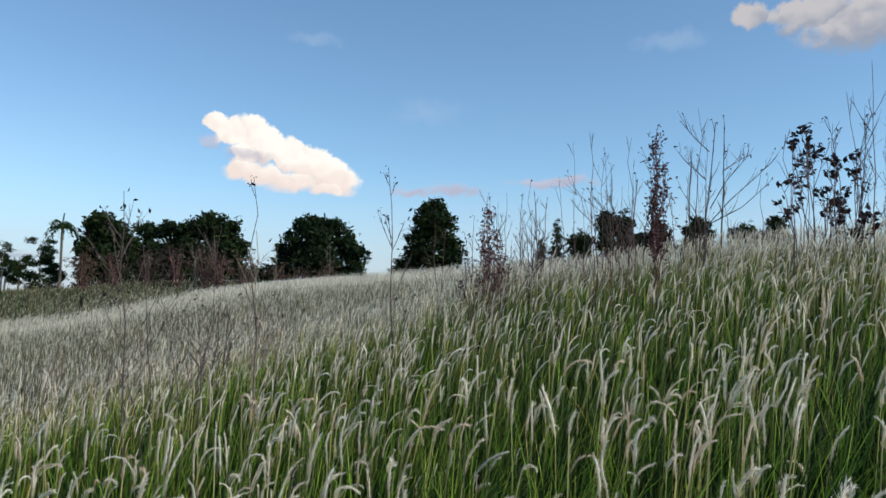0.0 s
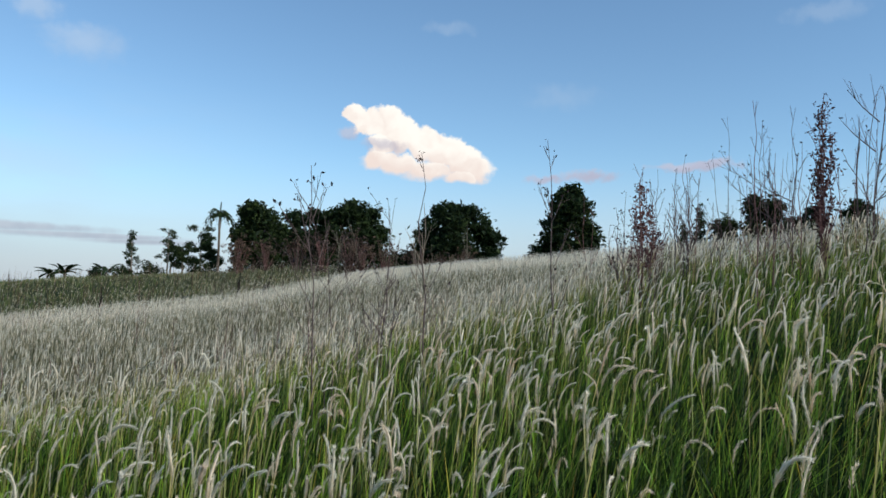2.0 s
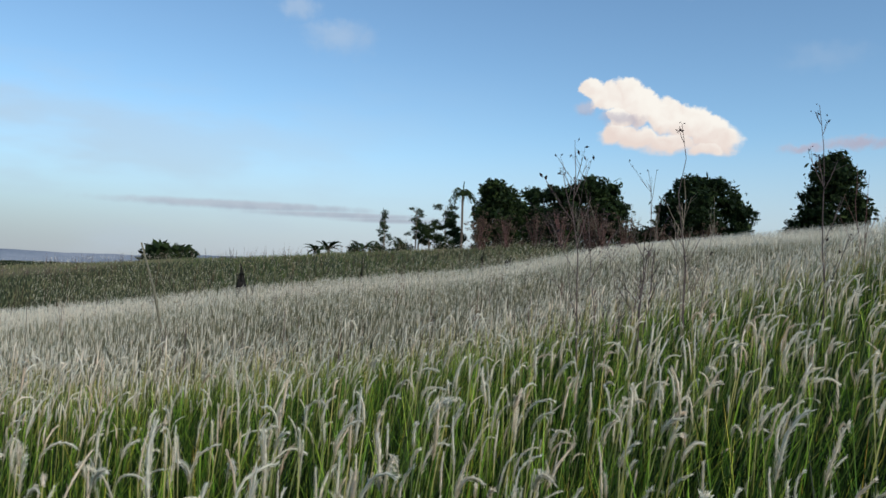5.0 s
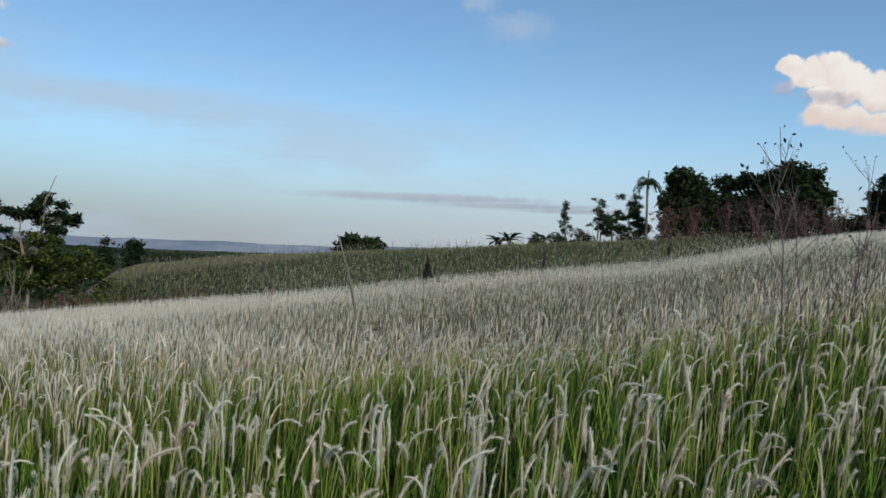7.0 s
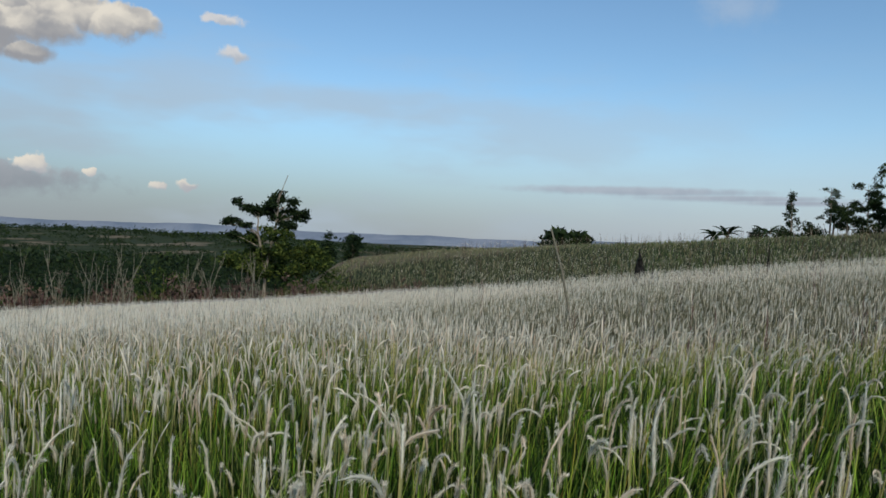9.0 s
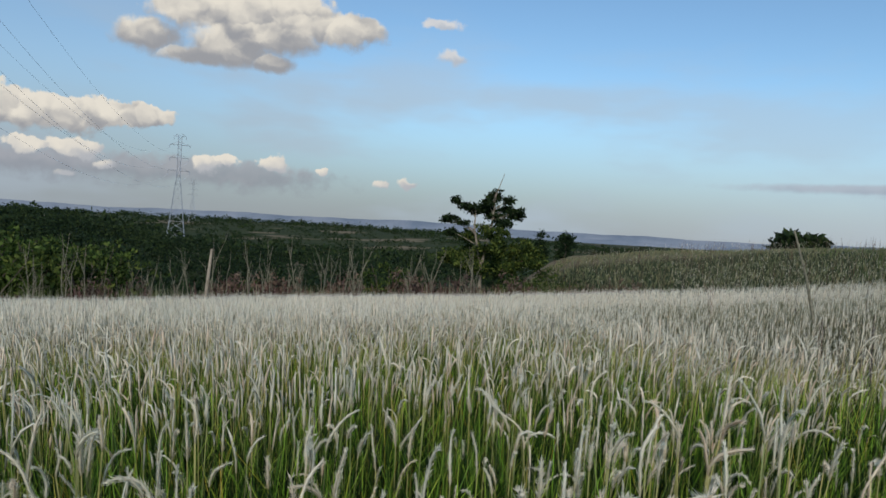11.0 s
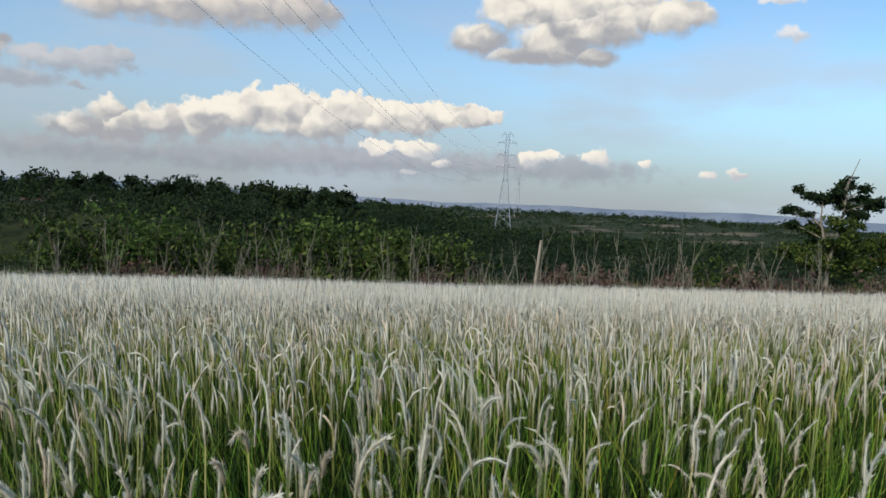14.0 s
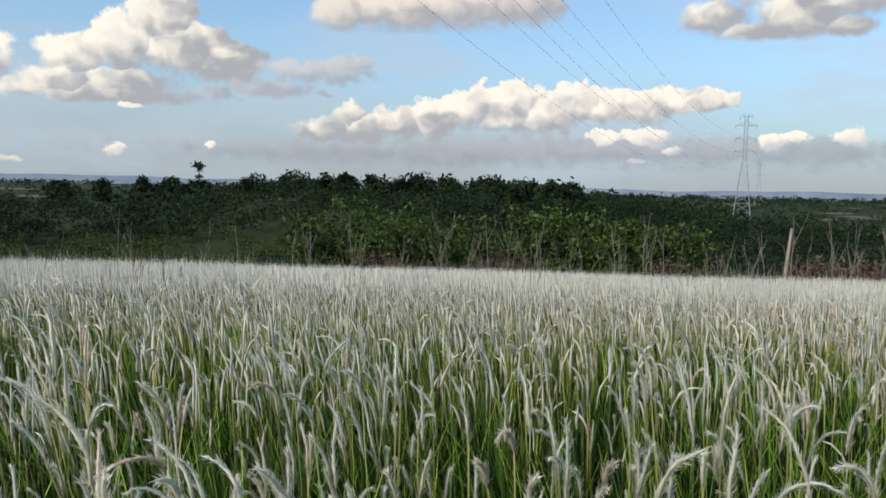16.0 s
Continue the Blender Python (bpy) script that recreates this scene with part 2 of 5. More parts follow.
def strand_material(name, along, tints, share=0.35, rough=0.6, spec=0.25):
    """Colour along the strand (v) and from strand to strand (u)."""
    m, nt, b = material(name, rough, spec)
    uv = nt.nodes.new("ShaderNodeUVMap")
    sep = nt.nodes.new("ShaderNodeSeparateXYZ")
    nt.links.new(uv.outputs[0], sep.inputs[0])
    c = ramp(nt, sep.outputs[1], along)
    c = mixed(nt, 1.0, c, ramp(nt, sep.outputs[0], tints), "MULTIPLY")
    patch = noise_of(nt, 0.35, 3)
    c = mixed(nt, 1.0, c, ramp(nt, patch, [(0.3, (0.8, 0.82, 0.75)), (0.7, (1.12, 1.08, 1.0))]), "MULTIPLY")
    nt.links.new(c, b.inputs["Base Color"])
    thin(nt, b, c, share)
    return m


# Shade in the gaps is painted in: near-black roots, many very dark tints.
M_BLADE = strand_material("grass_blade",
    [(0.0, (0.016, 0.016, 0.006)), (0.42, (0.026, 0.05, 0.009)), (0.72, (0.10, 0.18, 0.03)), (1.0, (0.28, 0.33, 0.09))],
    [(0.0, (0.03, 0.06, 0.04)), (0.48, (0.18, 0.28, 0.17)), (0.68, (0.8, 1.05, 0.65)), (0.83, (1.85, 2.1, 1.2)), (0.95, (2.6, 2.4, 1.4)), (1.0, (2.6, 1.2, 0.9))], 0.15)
# Paler, greyer copy of the blade colours; paints the far field's mist.
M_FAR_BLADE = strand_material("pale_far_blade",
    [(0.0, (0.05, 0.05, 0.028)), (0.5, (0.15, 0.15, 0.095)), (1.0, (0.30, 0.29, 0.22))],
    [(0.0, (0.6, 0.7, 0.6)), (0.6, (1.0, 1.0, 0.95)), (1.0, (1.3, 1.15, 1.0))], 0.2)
M_PLUME = strand_material("grass_plume",
    [(0.0, (0.60, 0.55, 0.40)), (0.3, (0.87, 0.84, 0.75)), (1.0, (0.92, 0.90, 0.84))],
    [(0.0, (0.86, 0.86, 0.85)), (0.5, (1.0, 0.98, 0.94)), (0.85, (0.99, 0.92, 0.86)), (1.0, (0.92, 0.78, 0.69))], 0.32, 0.9, 0.1)
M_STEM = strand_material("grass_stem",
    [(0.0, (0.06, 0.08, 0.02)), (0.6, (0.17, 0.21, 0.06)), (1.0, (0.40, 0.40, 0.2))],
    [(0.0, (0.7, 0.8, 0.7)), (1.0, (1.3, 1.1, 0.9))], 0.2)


def leaf_material(name, dark, mid, light, share=0.25):
    m, nt, b = material(name, 0.7, 0.12)
    g = nt.nodes.new("ShaderNodeNewGeometry")
    c = ramp(nt, g.outputs["Random Per Island"], [(0.0, dark), (0.55, mid), (1.0, light)])
    o = nt.nodes.new("ShaderNodeObjectInfo")
    c = mixed(nt, 1.0, c, ramp(nt, o.outputs["Random"], [(0.0, (0.75, 0.8, 0.8)), (1.0, (1.25, 1.15, 1.0))]), "MULTIPLY")
    nt.links.new(c, b.inputs["Base Color"])
    thin(nt, b, c, share)
    return m


M_LEAF_DARK = leaf_material("tree_leaf", (0.009, 0.018, 0.009), (0.017, 0.034, 0.012), (0.042, 0.065, 0.019), 0.18)
M_LEAF_MID = leaf_material("young_leaf", (0.02, 0.04, 0.014), (0.045, 0.075, 0.022), (0.09, 0.12, 0.035))
M_LEAF_SCRUB = leaf_material("scrub_leaf", (0.012, 0.025, 0.007), (0.036, 0.062, 0.014), (0.11, 0.14, 0.032), 0.22)
M_LEAF_RUST = leaf_material("rust_leaf", (0.04, 0.028, 0.022), (0.09, 0.06, 0.048), (0.19, 0.14, 0.105))
M_LEAF_LIME = leaf_material("yellow_green_leaf", (0.03, 0.055, 0.012), (0.075, 0.125, 0.025), (0.15, 0.2, 0.05), 0.3)
M_LEAF_FAR = leaf_material("far_leaf", (0.008, 0.017, 0.009), (0.016, 0.032, 0.012), (0.036, 0.055, 0.018), 0.15)


def bark_material(name, a, b_, scale=6.0):
    m, nt, b = material(name, 0.9, 0.15)
    n = noise_of(nt, scale, 6)
    nt.links.new(ramp(nt, n, [(0.3, a), (0.7, b_)]), b.inputs["Base Color"])
    bump(nt, b, n, 0.5, 0.02)
    return m


M_BARK = bark_material("bark", (0.05, 0.04, 0.03), (0.16, 0.13, 0.10))
M_BARK_PALE = bark_material("pale_bark", (0.16, 0.13, 0.095), (0.33, 0.28, 0.21))
M_SAPLING = bark_material("sapling_bark", (0.10, 0.093, 0.064), (0.23, 0.21, 0.15), 12)
M_TWIG = bark_material("dry_twig", (0.06, 0.045, 0.04), (0.16, 0.12, 0.11), 30)
M_TWIG_RED = bark_material("reddish_twig", (0.10, 0.05, 0.045), (0.22, 0.12, 0.11), 30)
M_CHAR = bark_material("charred_wood", (0.007, 0.007, 0.006), (0.028, 0.024, 0.02), 8)

M_GROUND, nt, b = material("soil_and_turf", 0.95, 0.1)
fine, wide = noise_of(nt, 6.0, 8, 0.7), noise_of(nt, 0.05, 5, 0.6)
c = ramp(nt, fine, [(0.3, (0.016, 0.022, 0.009)), (0.55, (0.032, 0.042, 0.016)), (0.75, (0.075, 0.07, 0.042))])
c = mixed(nt, 0.8, c, ramp(nt, wide, [(0.35, (0.55, 0.7, 0.5)), (0.5, (0.95, 1.0, 0.8)), (0.65, (1.3, 1.15, 0.95))]), "MULTIPLY")
fields = noise_of(nt, 0.011, 2, 0.4)
c = mixed(nt, ramp(nt, fields, [(0.6, (0, 0, 0)), (0.63, (1, 1, 1))]), c, ramp(nt, fine, [(0.3, (0.10, 0.08, 0.05)), (0.7, (0.19, 0.15, 0.095))]))
nt.links.new(c, b.inputs["Base Color"])
bump(nt, b, fine, 0.6, 0.1)

# ---- the lie of the land ----
def step(a, b, x):
    t = np.clip((np.asarray(x, float) - a) / (b - a), 0, 1)
    return t * t * (3 - 2 * t)


def wobble(x, y, s, seed=0.0):
    """Smooth undulation of about -1 to 1."""
    return (np.sin(x * s + 1.3 * np.sin(y * s * 0.7 + seed) + seed * 2.1) + np.sin(y * s * 1.21 + 1.7 * np.sin(x * s * 0.53 + seed * 1.7))) / 2


UX, UY = math.sin(radians(62)), math.cos(radians(62))     # up the slope
VX, VY = -UY, UX                                          # along the slope


def turned(x, y):
    """Compass angle to the left of +y, from -90 to 270."""
    return (np.degrees(np.arctan2(-x, y)) + 90) % 360 - 90


def field_height(x, y):
    u, v = x * UX + y * UY, x * VX + y * VY
    up = np.where(u > 0, 0.2 * np.minimum(u, 22.2) - 0.0045 * np.minimum(u, 22.2) ** 2 - 0.04 * np.maximum(u - 24, 0), 0.098 * u) + 0.018 * np.clip(v, -60, 75)
    az, r = turned(x, y), np.hypot(x, y)
    down = 0.094 * r * np.cos(np.radians(az + 66))
    w = step(20, 85, az) * (1 - step(170, 230, az))
    # the swell under the crest, and the hollow behind the near brow
    swell = (0.24 * step(8, -4, az) + 0.04 * step(-8, -22, az)) * step(3, 11, r) * (1 - step(22, 36, r))
    brow = 6.4 + 0.10 * np.clip(35 - az, 0, 45)
    hollow = (0.3 + 0.28 * step(-4, 12, az)) * step(brow - 1, brow + 3, r) * (1 - step(brow + 6, brow + 17, r)) * step(-20, -6, az) * (1 - step(52, 76, az))
    return up * (1 - w) + down * w + swell - hollow + 0.06 * wobble(x, y, 0.35, 1.0) * step(3, 10, r)


def rim(az):
    """How far the tall grass reaches, by compass angle."""
    return 66 - 34 * step(4, 27, az)


def ground_height(x, y):
    x, y = np.asarray(x, float), np.asarray(y, float)
    r, az = np.hypot(x, y), turned(x, y)
    edge = rim(az)
    k = np.minimum(1, edge / np.maximum(r, 1e-6))
    z = field_height(x * k, y * k)
    past = np.maximum(r - edge, 0)
    # the neighbouring slope that carries the tree row
    top = np.interp(az, [14, 22, 28, 32.4, 38, 45, 53, 59, 65, 73], [2.4, 1.9, 1.5, 1.6, 1.65, 0.85, 0.0, -0.4, -1.4, -2.2])
    far_top = (edge + 36) * np.tan(np.radians(top)) + 1.7
    rise = z - 0.9 * step(0, 7, past) * step(20, 40, az) + (far_top - z) * step(1, 36, past) + 0.25 * wobble(x, y, 0.16, 6.0) * step(0, 10, past) - 24 * step(62, 230, past)
    # the valley with its scrub
    valley = z - 6.0 * step(0, 30, past) - 3.0 * step(20, 90, past) + 9.5 * step(40, 150, past) * step(84, 110, az) * (1 - 0.45 * step(126, 143, az)) + 1.5 * wobble(x, y, 0.02, 2.0) * step(50, 150, past)
    valley = valley - 8 * step(190, 420, past)
    w = step(64.5, 73, az) * (1 - step(200, 240, az))
    z = np.where(past > 0, rise * (1 - w) + valley * w, z)
    plain = -18 + 4 * wobble(x, y, 0.004, 3.0) + 11 * step(300, 1300, r) * step(60, 74, az) * (1 - step(160, 210, az))
    q = step(260, 700, r)
    z = z * (1 - q) + plain * q
    return z


def h(x, y):
    return float(ground_height(x, y))


def polar(az, r):
    a = radians(az)
    return -math.sin(a) * r, math.cos(a) * r


def mesh_object(name, verts, faces, mat, uv=None, smooth=False):
    me = bpy.data.meshes.new(name)
    me.from_pydata(verts, [], faces)
    if uv is not None:
        layer = me.uv_layers.new(name="strand")
        loops = np.empty(len(me.loops), np.int32)
        me.loops.foreach_get("vertex_index", loops)
        layer.data.foreach_set("uv", np.asarray(uv, np.float32)[loops].ravel())
    me.materials.append(mat)
    if smooth:
        me.polygons.foreach_set("use_smooth", np.ones(len(me.polygons), bool))
    return new(name, me)


AZS = 240
rings = [0.0] + list(np.geomspace(0.8, 4700, 140))
ga = np.radians(np.arange(AZS) * 360 / AZS)
gv = [(0, 0, h(0, 0))]
for r in rings[1:]:
    xs, ys = -np.sin(ga) * r, np.cos(ga) * r
    gv += list(zip(xs, ys, ground_height(xs, ys)))
gf = [(0, 1 + i, 1 + (i + 1) % AZS) for i in range(AZS)]
for k in range(len(rings) - 2):
    a0, b0 = 1 + k * AZS, 1 + (k + 1) * AZS
    gf += [(a0 + i, b0 + i, b0 + (i + 1) % AZS, a0 + (i + 1) % AZS) for i in range(AZS)]
ground = tagged(mesh_object("ground", gv, gf, M_GROUND, smooth=True), "rolling grassland soil falling to a scrub valley and far plain", "ground", kind="structure")


# ---- hills at the horizon, haze put in by colour and glow ----
M_HILLS, nt, b = material("hills_painted_haze", 1.0, 0.0)
# Distance haze painted as blue-grey base colour, plus a weak emission of it.
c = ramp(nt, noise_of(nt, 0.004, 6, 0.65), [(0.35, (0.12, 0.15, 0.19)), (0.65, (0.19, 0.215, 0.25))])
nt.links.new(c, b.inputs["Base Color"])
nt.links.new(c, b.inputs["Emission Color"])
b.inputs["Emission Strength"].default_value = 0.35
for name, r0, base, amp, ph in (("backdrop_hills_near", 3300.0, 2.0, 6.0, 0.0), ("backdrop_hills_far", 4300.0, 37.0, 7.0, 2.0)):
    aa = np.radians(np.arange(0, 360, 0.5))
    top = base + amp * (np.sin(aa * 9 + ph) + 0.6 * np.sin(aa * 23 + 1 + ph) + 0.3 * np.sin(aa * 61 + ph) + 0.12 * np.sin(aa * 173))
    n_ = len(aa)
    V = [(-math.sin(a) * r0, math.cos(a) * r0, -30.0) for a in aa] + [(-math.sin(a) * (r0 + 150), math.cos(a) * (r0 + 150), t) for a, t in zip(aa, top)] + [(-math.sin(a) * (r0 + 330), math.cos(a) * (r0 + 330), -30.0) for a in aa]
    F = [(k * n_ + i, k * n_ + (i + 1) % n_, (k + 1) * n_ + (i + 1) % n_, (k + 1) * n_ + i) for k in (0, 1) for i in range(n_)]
    tagged(mesh_object(name, V, F, M_HILLS, smooth=True), "low hills along the horizon in painted blue-grey haze, faintly glowing", "hills", kind="structure")

# ---- the tall grass ----
rng = np.random.default_rng(7)
WIND = np.array(polar(-102, 1.0))


def scatter(r0, r1, per_m2, az0=-38, az1=150, share=None, clump=1, spread=0.06):
    """Random places in a ring sector, inside the rim of the field; clump: how many grow from one tussock."""
    n = int(per_m2 * radians(az1 - az0) / 2 * (r1 * r1 - r0 * r0))
    r = np.sqrt(rng.uniform(r0 * r0, r1 * r1, n // clump))
    a = rng.uniform(az0, az1, n // clump)
    r, a = np.repeat(r, clump), np.repeat(a, clump)
    n = len(r)
    x, y = -np.sin(np.radians(a)) * r, np.cos(np.radians(a)) * r
    if clump > 1:
        x, y = x + rng.normal(size=n) * spread, y + rng.normal(size=n) * spread
    ragged = 0.6 + 4.5 * step(6, 16, a) * (1 - step(46, 62, a))
    keep = r < rim(a) + 1.2 * wobble(x, y, 0.8, 5) - ragged * rng.exponential(0.8, n) + 1.0
    if share is not None:
        keep &= rng.random(n) < share(x, y)
    x, y = x[keep], y[keep]
    return np.stack([x, y, ground_height(x, y)], -1)


def blades(name, base, lo, hi, width, segs, lean, mat, label, wind=0.25, v0=0.0, v1=1.0):
    n = len(base)
    hgt = rng.uniform(lo, hi, n)
    ang = rng.uniform(0, 2 * np.pi, n)
    tip = np.stack([np.cos(ang), np.sin(ang)], -1) * rng.uniform(0.02, lean, n)[:, None] + WIND * wind * rng.uniform(0.2, 1.0, n)[:, None]
    face = rng.uniform(0, np.pi, n)
    side = np.stack([np.cos(face), np.sin(face), 0 * face], -1)
    wid = width * rng.uniform(0.7, 1.3, n)
    u = rng.random(n)
    verts, uvs = [], []
    for k in range(segs + 1):
        s = k / segs
        c = base.copy()
        c[:, :2] += tip * (hgt * s ** 1.8)[:, None]
        c[:, 2] += hgt * (s - 0.28 * np.linalg.norm(tip, axis=1) * s ** 3)
        w = (wid * (1 - s ** 1.6) / 2)[:, None]
        for sgn in ((-1, 1) if k < segs else (0,)):
            verts.append(c + side * w * sgn)
            uvs.append(np.stack([u, 0 * u + v0 + (v1 - v0) * s], -1))
    m = len(verts)
    verts, uvs = np.stack(verts, 1).reshape(-1, 3), np.stack(uvs, 1).reshape(-1, 2)
    o = np.arange(n) * m
    faces = []
    for k in range(segs - 1):
        faces += np.stack([o + 2 * k, o + 2 * k + 1, o + 2 * k + 3, o + 2 * k + 2], -1).tolist()
    faces += np.stack([o + m - 3, o + m - 2, o + m - 1], -1).tolist()
    return tagged(mesh_object(name, verts.tolist(), faces, mat, uvs), label, "grass", kind="stuff")


def plumes(name, base, lo, hi, length, thick, rings_n, sides, hairs, label, stem=True, stem_w=0.005, hair_w=0.0011):
    """Stems that carry soft white seed heads, nodding with the wind."""
    n = len(base)
    hgt = rng.uniform(lo, hi, n)
    ang = rng.uniform(0, 2 * np.pi, n)
    lean = np.stack([np.cos(ang), np.sin(ang)], -1) * rng.uniform(0, 0.17, n)[:, None] + WIND * rng.uniform(0.0, 0.24, n)[:, None]
    way = lean + WIND * rng.uniform(0.0, 0.25, n)[:, None] + 0.16 * rng.normal(size=(n, 2))
    way /= np.linalg.norm(way, axis=1)[:, None] + 1e-9
    droop = np.clip(rng.gamma(2.0, 0.6, n), 0.05, 2.5)
    rank = 1 + 0.3 * step(35, 85, turned(base[:, 0], base[:, 1]))      # taller, fuller heads on the flat
    droop /= rank
    ln = length * rank * rng.uniform(0.55, 1.45, n)
    th = thick * rank * rng.uniform(0.7, 1.35, n)
    u = rng.random(n)
    side = np.stack([-way[:, 1], way[:, 0], 0 * u], -1)
    top = base.copy()
    top[:, :2] += lean * hgt[:, None]
    top[:, 2] += hgt
    tilt0 = np.linalg.norm(lean, axis=1)
    c, centres, tang = top.copy(), [], []
    bend, kink = rng.uniform(0.7, 2.6, n), 0.0
    for k in range(rings_n):
        s = k / (rings_n - 1)
        kink = kink + 0.10 * rng.normal(size=n)
        a = tilt0 + droop * (s ** bend) + kink
        t = np.concatenate([way * np.sin(a)[:, None], np.cos(a)[:, None]], 1)
        centres.append(c.copy()), tang.append(t)
        c = c + t * (ln / (rings_n - 1))[:, None]
    verts, uvs = [], []
    turn = rng.uniform(0, np.pi, n)
    for k in range(rings_n):
        s = k / (rings_n - 1)
        r = th / 2 * (0.42 if hairs > 20 else 0.75 if hairs else 1.0) * (0.25 + 0.95 * math.sin(math.pi * min(1, 0.12 + 0.86 * s)) ** 0.7) * (1 if k < rings_n - 1 else 0.3)
        nrm = np.cross(tang[k], side)
        for j in range(sides):
            p = 2 * math.pi * j / sides + (k * 0.5 if sides > 2 else turn)
            rr = (r * rng.uniform(0.6, 1.4, n))[:, None]
            cp, sp = (np.cos(p)[:, None], np.sin(p)[:, None]) if sides == 2 else (math.cos(p), math.sin(p))
            verts.append(centres[k] + rr * (cp * side + sp * nrm))
            uvs.append(np.stack([u, 0 * u + s], -1))
    m = len(verts)
    V, W = np.stack(verts, 1).reshape(-1, 3), np.stack(uvs, 1).reshape(-1, 2)
    o = np.arange(n) * m
    F = []
    for k in range(rings_n - 1):
        for j in range(sides if sides > 2 else 1):
            j2 = (j + 1) % sides
            F += np.stack([o + k * sides + j, o + k * sides + j2, o + (k + 1) * sides + j2, o + (k + 1) * sides + j], -1).tolist()
    if hairs:
        C, T = np.stack(centres, 1), np.stack(tang, 1)
        hv, hu = [], []
        for _ in range(hairs):
            s = rng.uniform(0.02, 0.98, n) * (rings_n - 1)
            i0 = s.astype(int)
            fr = (s - i0)[:, None]
            idx = np.arange(n)
            p = C[idx, i0] * (1 - fr) + C[idx, np.minimum(i0 + 1, rings_n - 1)] * fr
            t = T[idx, i0]
            ph = rng.uniform(0, 2 * np.pi, n)[:, None]
            out = np.cos(ph) * side + np.sin(ph) * np.cross(t, side)
            d = t * rng.uniform(0.6, 1.2, n)[:, None] + out * rng.uniform(0.3, 0.8, n)[:, None]
            L = (th * rng.uniform(0.8, 1.6, n) * (1.1 - 0.5 * s / (rings_n - 1)))[:, None]
            wv = np.cross(d, out + 0.3 * t)
            wv = wv / (np.linalg.norm(wv, axis=1)[:, None] + 1e-9) * hair_w
            q = p + out * (th * 0.15)[:, None]
            hv += [q - wv, q + wv, q + d * L]
            vv = s / (rings_n - 1)
            hu += [np.stack([u, vv], -1)] * 3
        H = np.stack(hv, 1).reshape(-1, 3)
        o2 = len(V) + np.arange(n * hairs) * 3
        V, W = np.concatenate([V, H]), np.concatenate([W, np.stack(hu, 1).reshape(-1, 2)])
        F += np.stack([o2, o2 + 1, o2 + 2], -1).tolist()
    ob = tagged(mesh_object(name, V.tolist(), F, M_PLUME, W, smooth=True), label, "grass", kind="stuff")
    if stem:
        sv, su = [], []
        fa = rng.uniform(0, np.pi, n)
        sd = np.stack([np.cos(fa), np.sin(fa), 0 * fa], -1) * stem_w / 2
        low = base + np.array([0, 0, 0.25])
        low[:, :2] += lean * 0.25
        for q, v in ((low, 0.2), (top, 1.0)):
            sv += [q - sd, q + sd]
            su += [np.stack([u, 0 * u + v], -1)] * 2
        o = np.arange(n) * 4
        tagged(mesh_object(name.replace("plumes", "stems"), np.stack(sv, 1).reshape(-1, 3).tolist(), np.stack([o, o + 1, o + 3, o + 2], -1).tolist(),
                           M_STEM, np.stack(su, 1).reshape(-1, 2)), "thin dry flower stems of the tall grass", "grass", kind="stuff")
    return ob


def plume_share(x, y):
    """Fewer heads up the slope, more on the flat below; in drifts."""
    u = x * UX + y * UY
    return np.clip(0.58 - 0.05 * np.minimum(u, 0) + 0.04 * np.maximum(u, 0) + 0.22 * wobble(x, y, 0.9, 4), 0.38, 1)


def far_share(x, y):
    u = x * UX + y * UY
    return np.clip(0.85 + 0.12 * step(45, 80, turned(x, y)) - 0.008 * np.maximum(u, 0) + 0.2 * wobble(x, y, 0.5, 4), 0.45, 1)


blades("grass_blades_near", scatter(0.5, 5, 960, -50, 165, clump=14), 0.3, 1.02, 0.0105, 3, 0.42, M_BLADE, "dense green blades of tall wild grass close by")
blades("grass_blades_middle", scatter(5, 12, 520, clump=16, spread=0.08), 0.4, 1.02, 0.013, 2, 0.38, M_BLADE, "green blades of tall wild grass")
blades("grass_blades_far", scatter(12, 34, 115, clump=4, spread=0.1), 0.5, 1.0, 0.026, 2, 0.4, M_FAR_BLADE, "pale greyish blades of tall wild grass further off, mist painted in")
blades("grass_blades_distant", scatter(34, 68, 30, -30, 38), 0.5, 0.95, 0.045, 2, 0.4, M_FAR_BLADE, "pale greyish blades of tall wild grass by the tree row, mist painted in")
plumes("grass_plumes_near", scatter(0.9, 4.5, 94, -50, 165, plume_share, 3, 0.09), 0.5, 1.06, 0.132, 0.0135, 8, 4, 140, "fluffy cream-white seed plumes nodding in the wind", hair_w=0.0013)
plumes("grass_plumes_middle", scatter(4.5, 12, 86, share=plume_share, clump=3, spread=0.1), 0.58, 1.08, 0.13, 0.0115, 5, 3, 14, "cream-white seed plumes on tall grass", hair_w=0.0024)
plumes("grass_plumes_far", scatter(12, 34, 160, share=far_share), 0.72, 1.1, 0.13, 0.011, 2, 2, 0, "pale seed plumes massed across the slope", stem=False)
plumes("grass_plumes_distant", scatter(34, 68, 60, -30, 38), 0.75, 1.08, 0.14, 0.026, 2, 2, 0, "pale haze of seed plumes by the tree row", stem=False)
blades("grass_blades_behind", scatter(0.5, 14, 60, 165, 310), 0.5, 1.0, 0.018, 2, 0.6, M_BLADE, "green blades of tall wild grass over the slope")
plumes("grass_plumes_behind", scatter(0.9, 14, 20, 165, 310), 0.7, 1.06, 0.13, 0.018, 3, 2, 0, "cream-white seed plumes over the slope", stem=False)
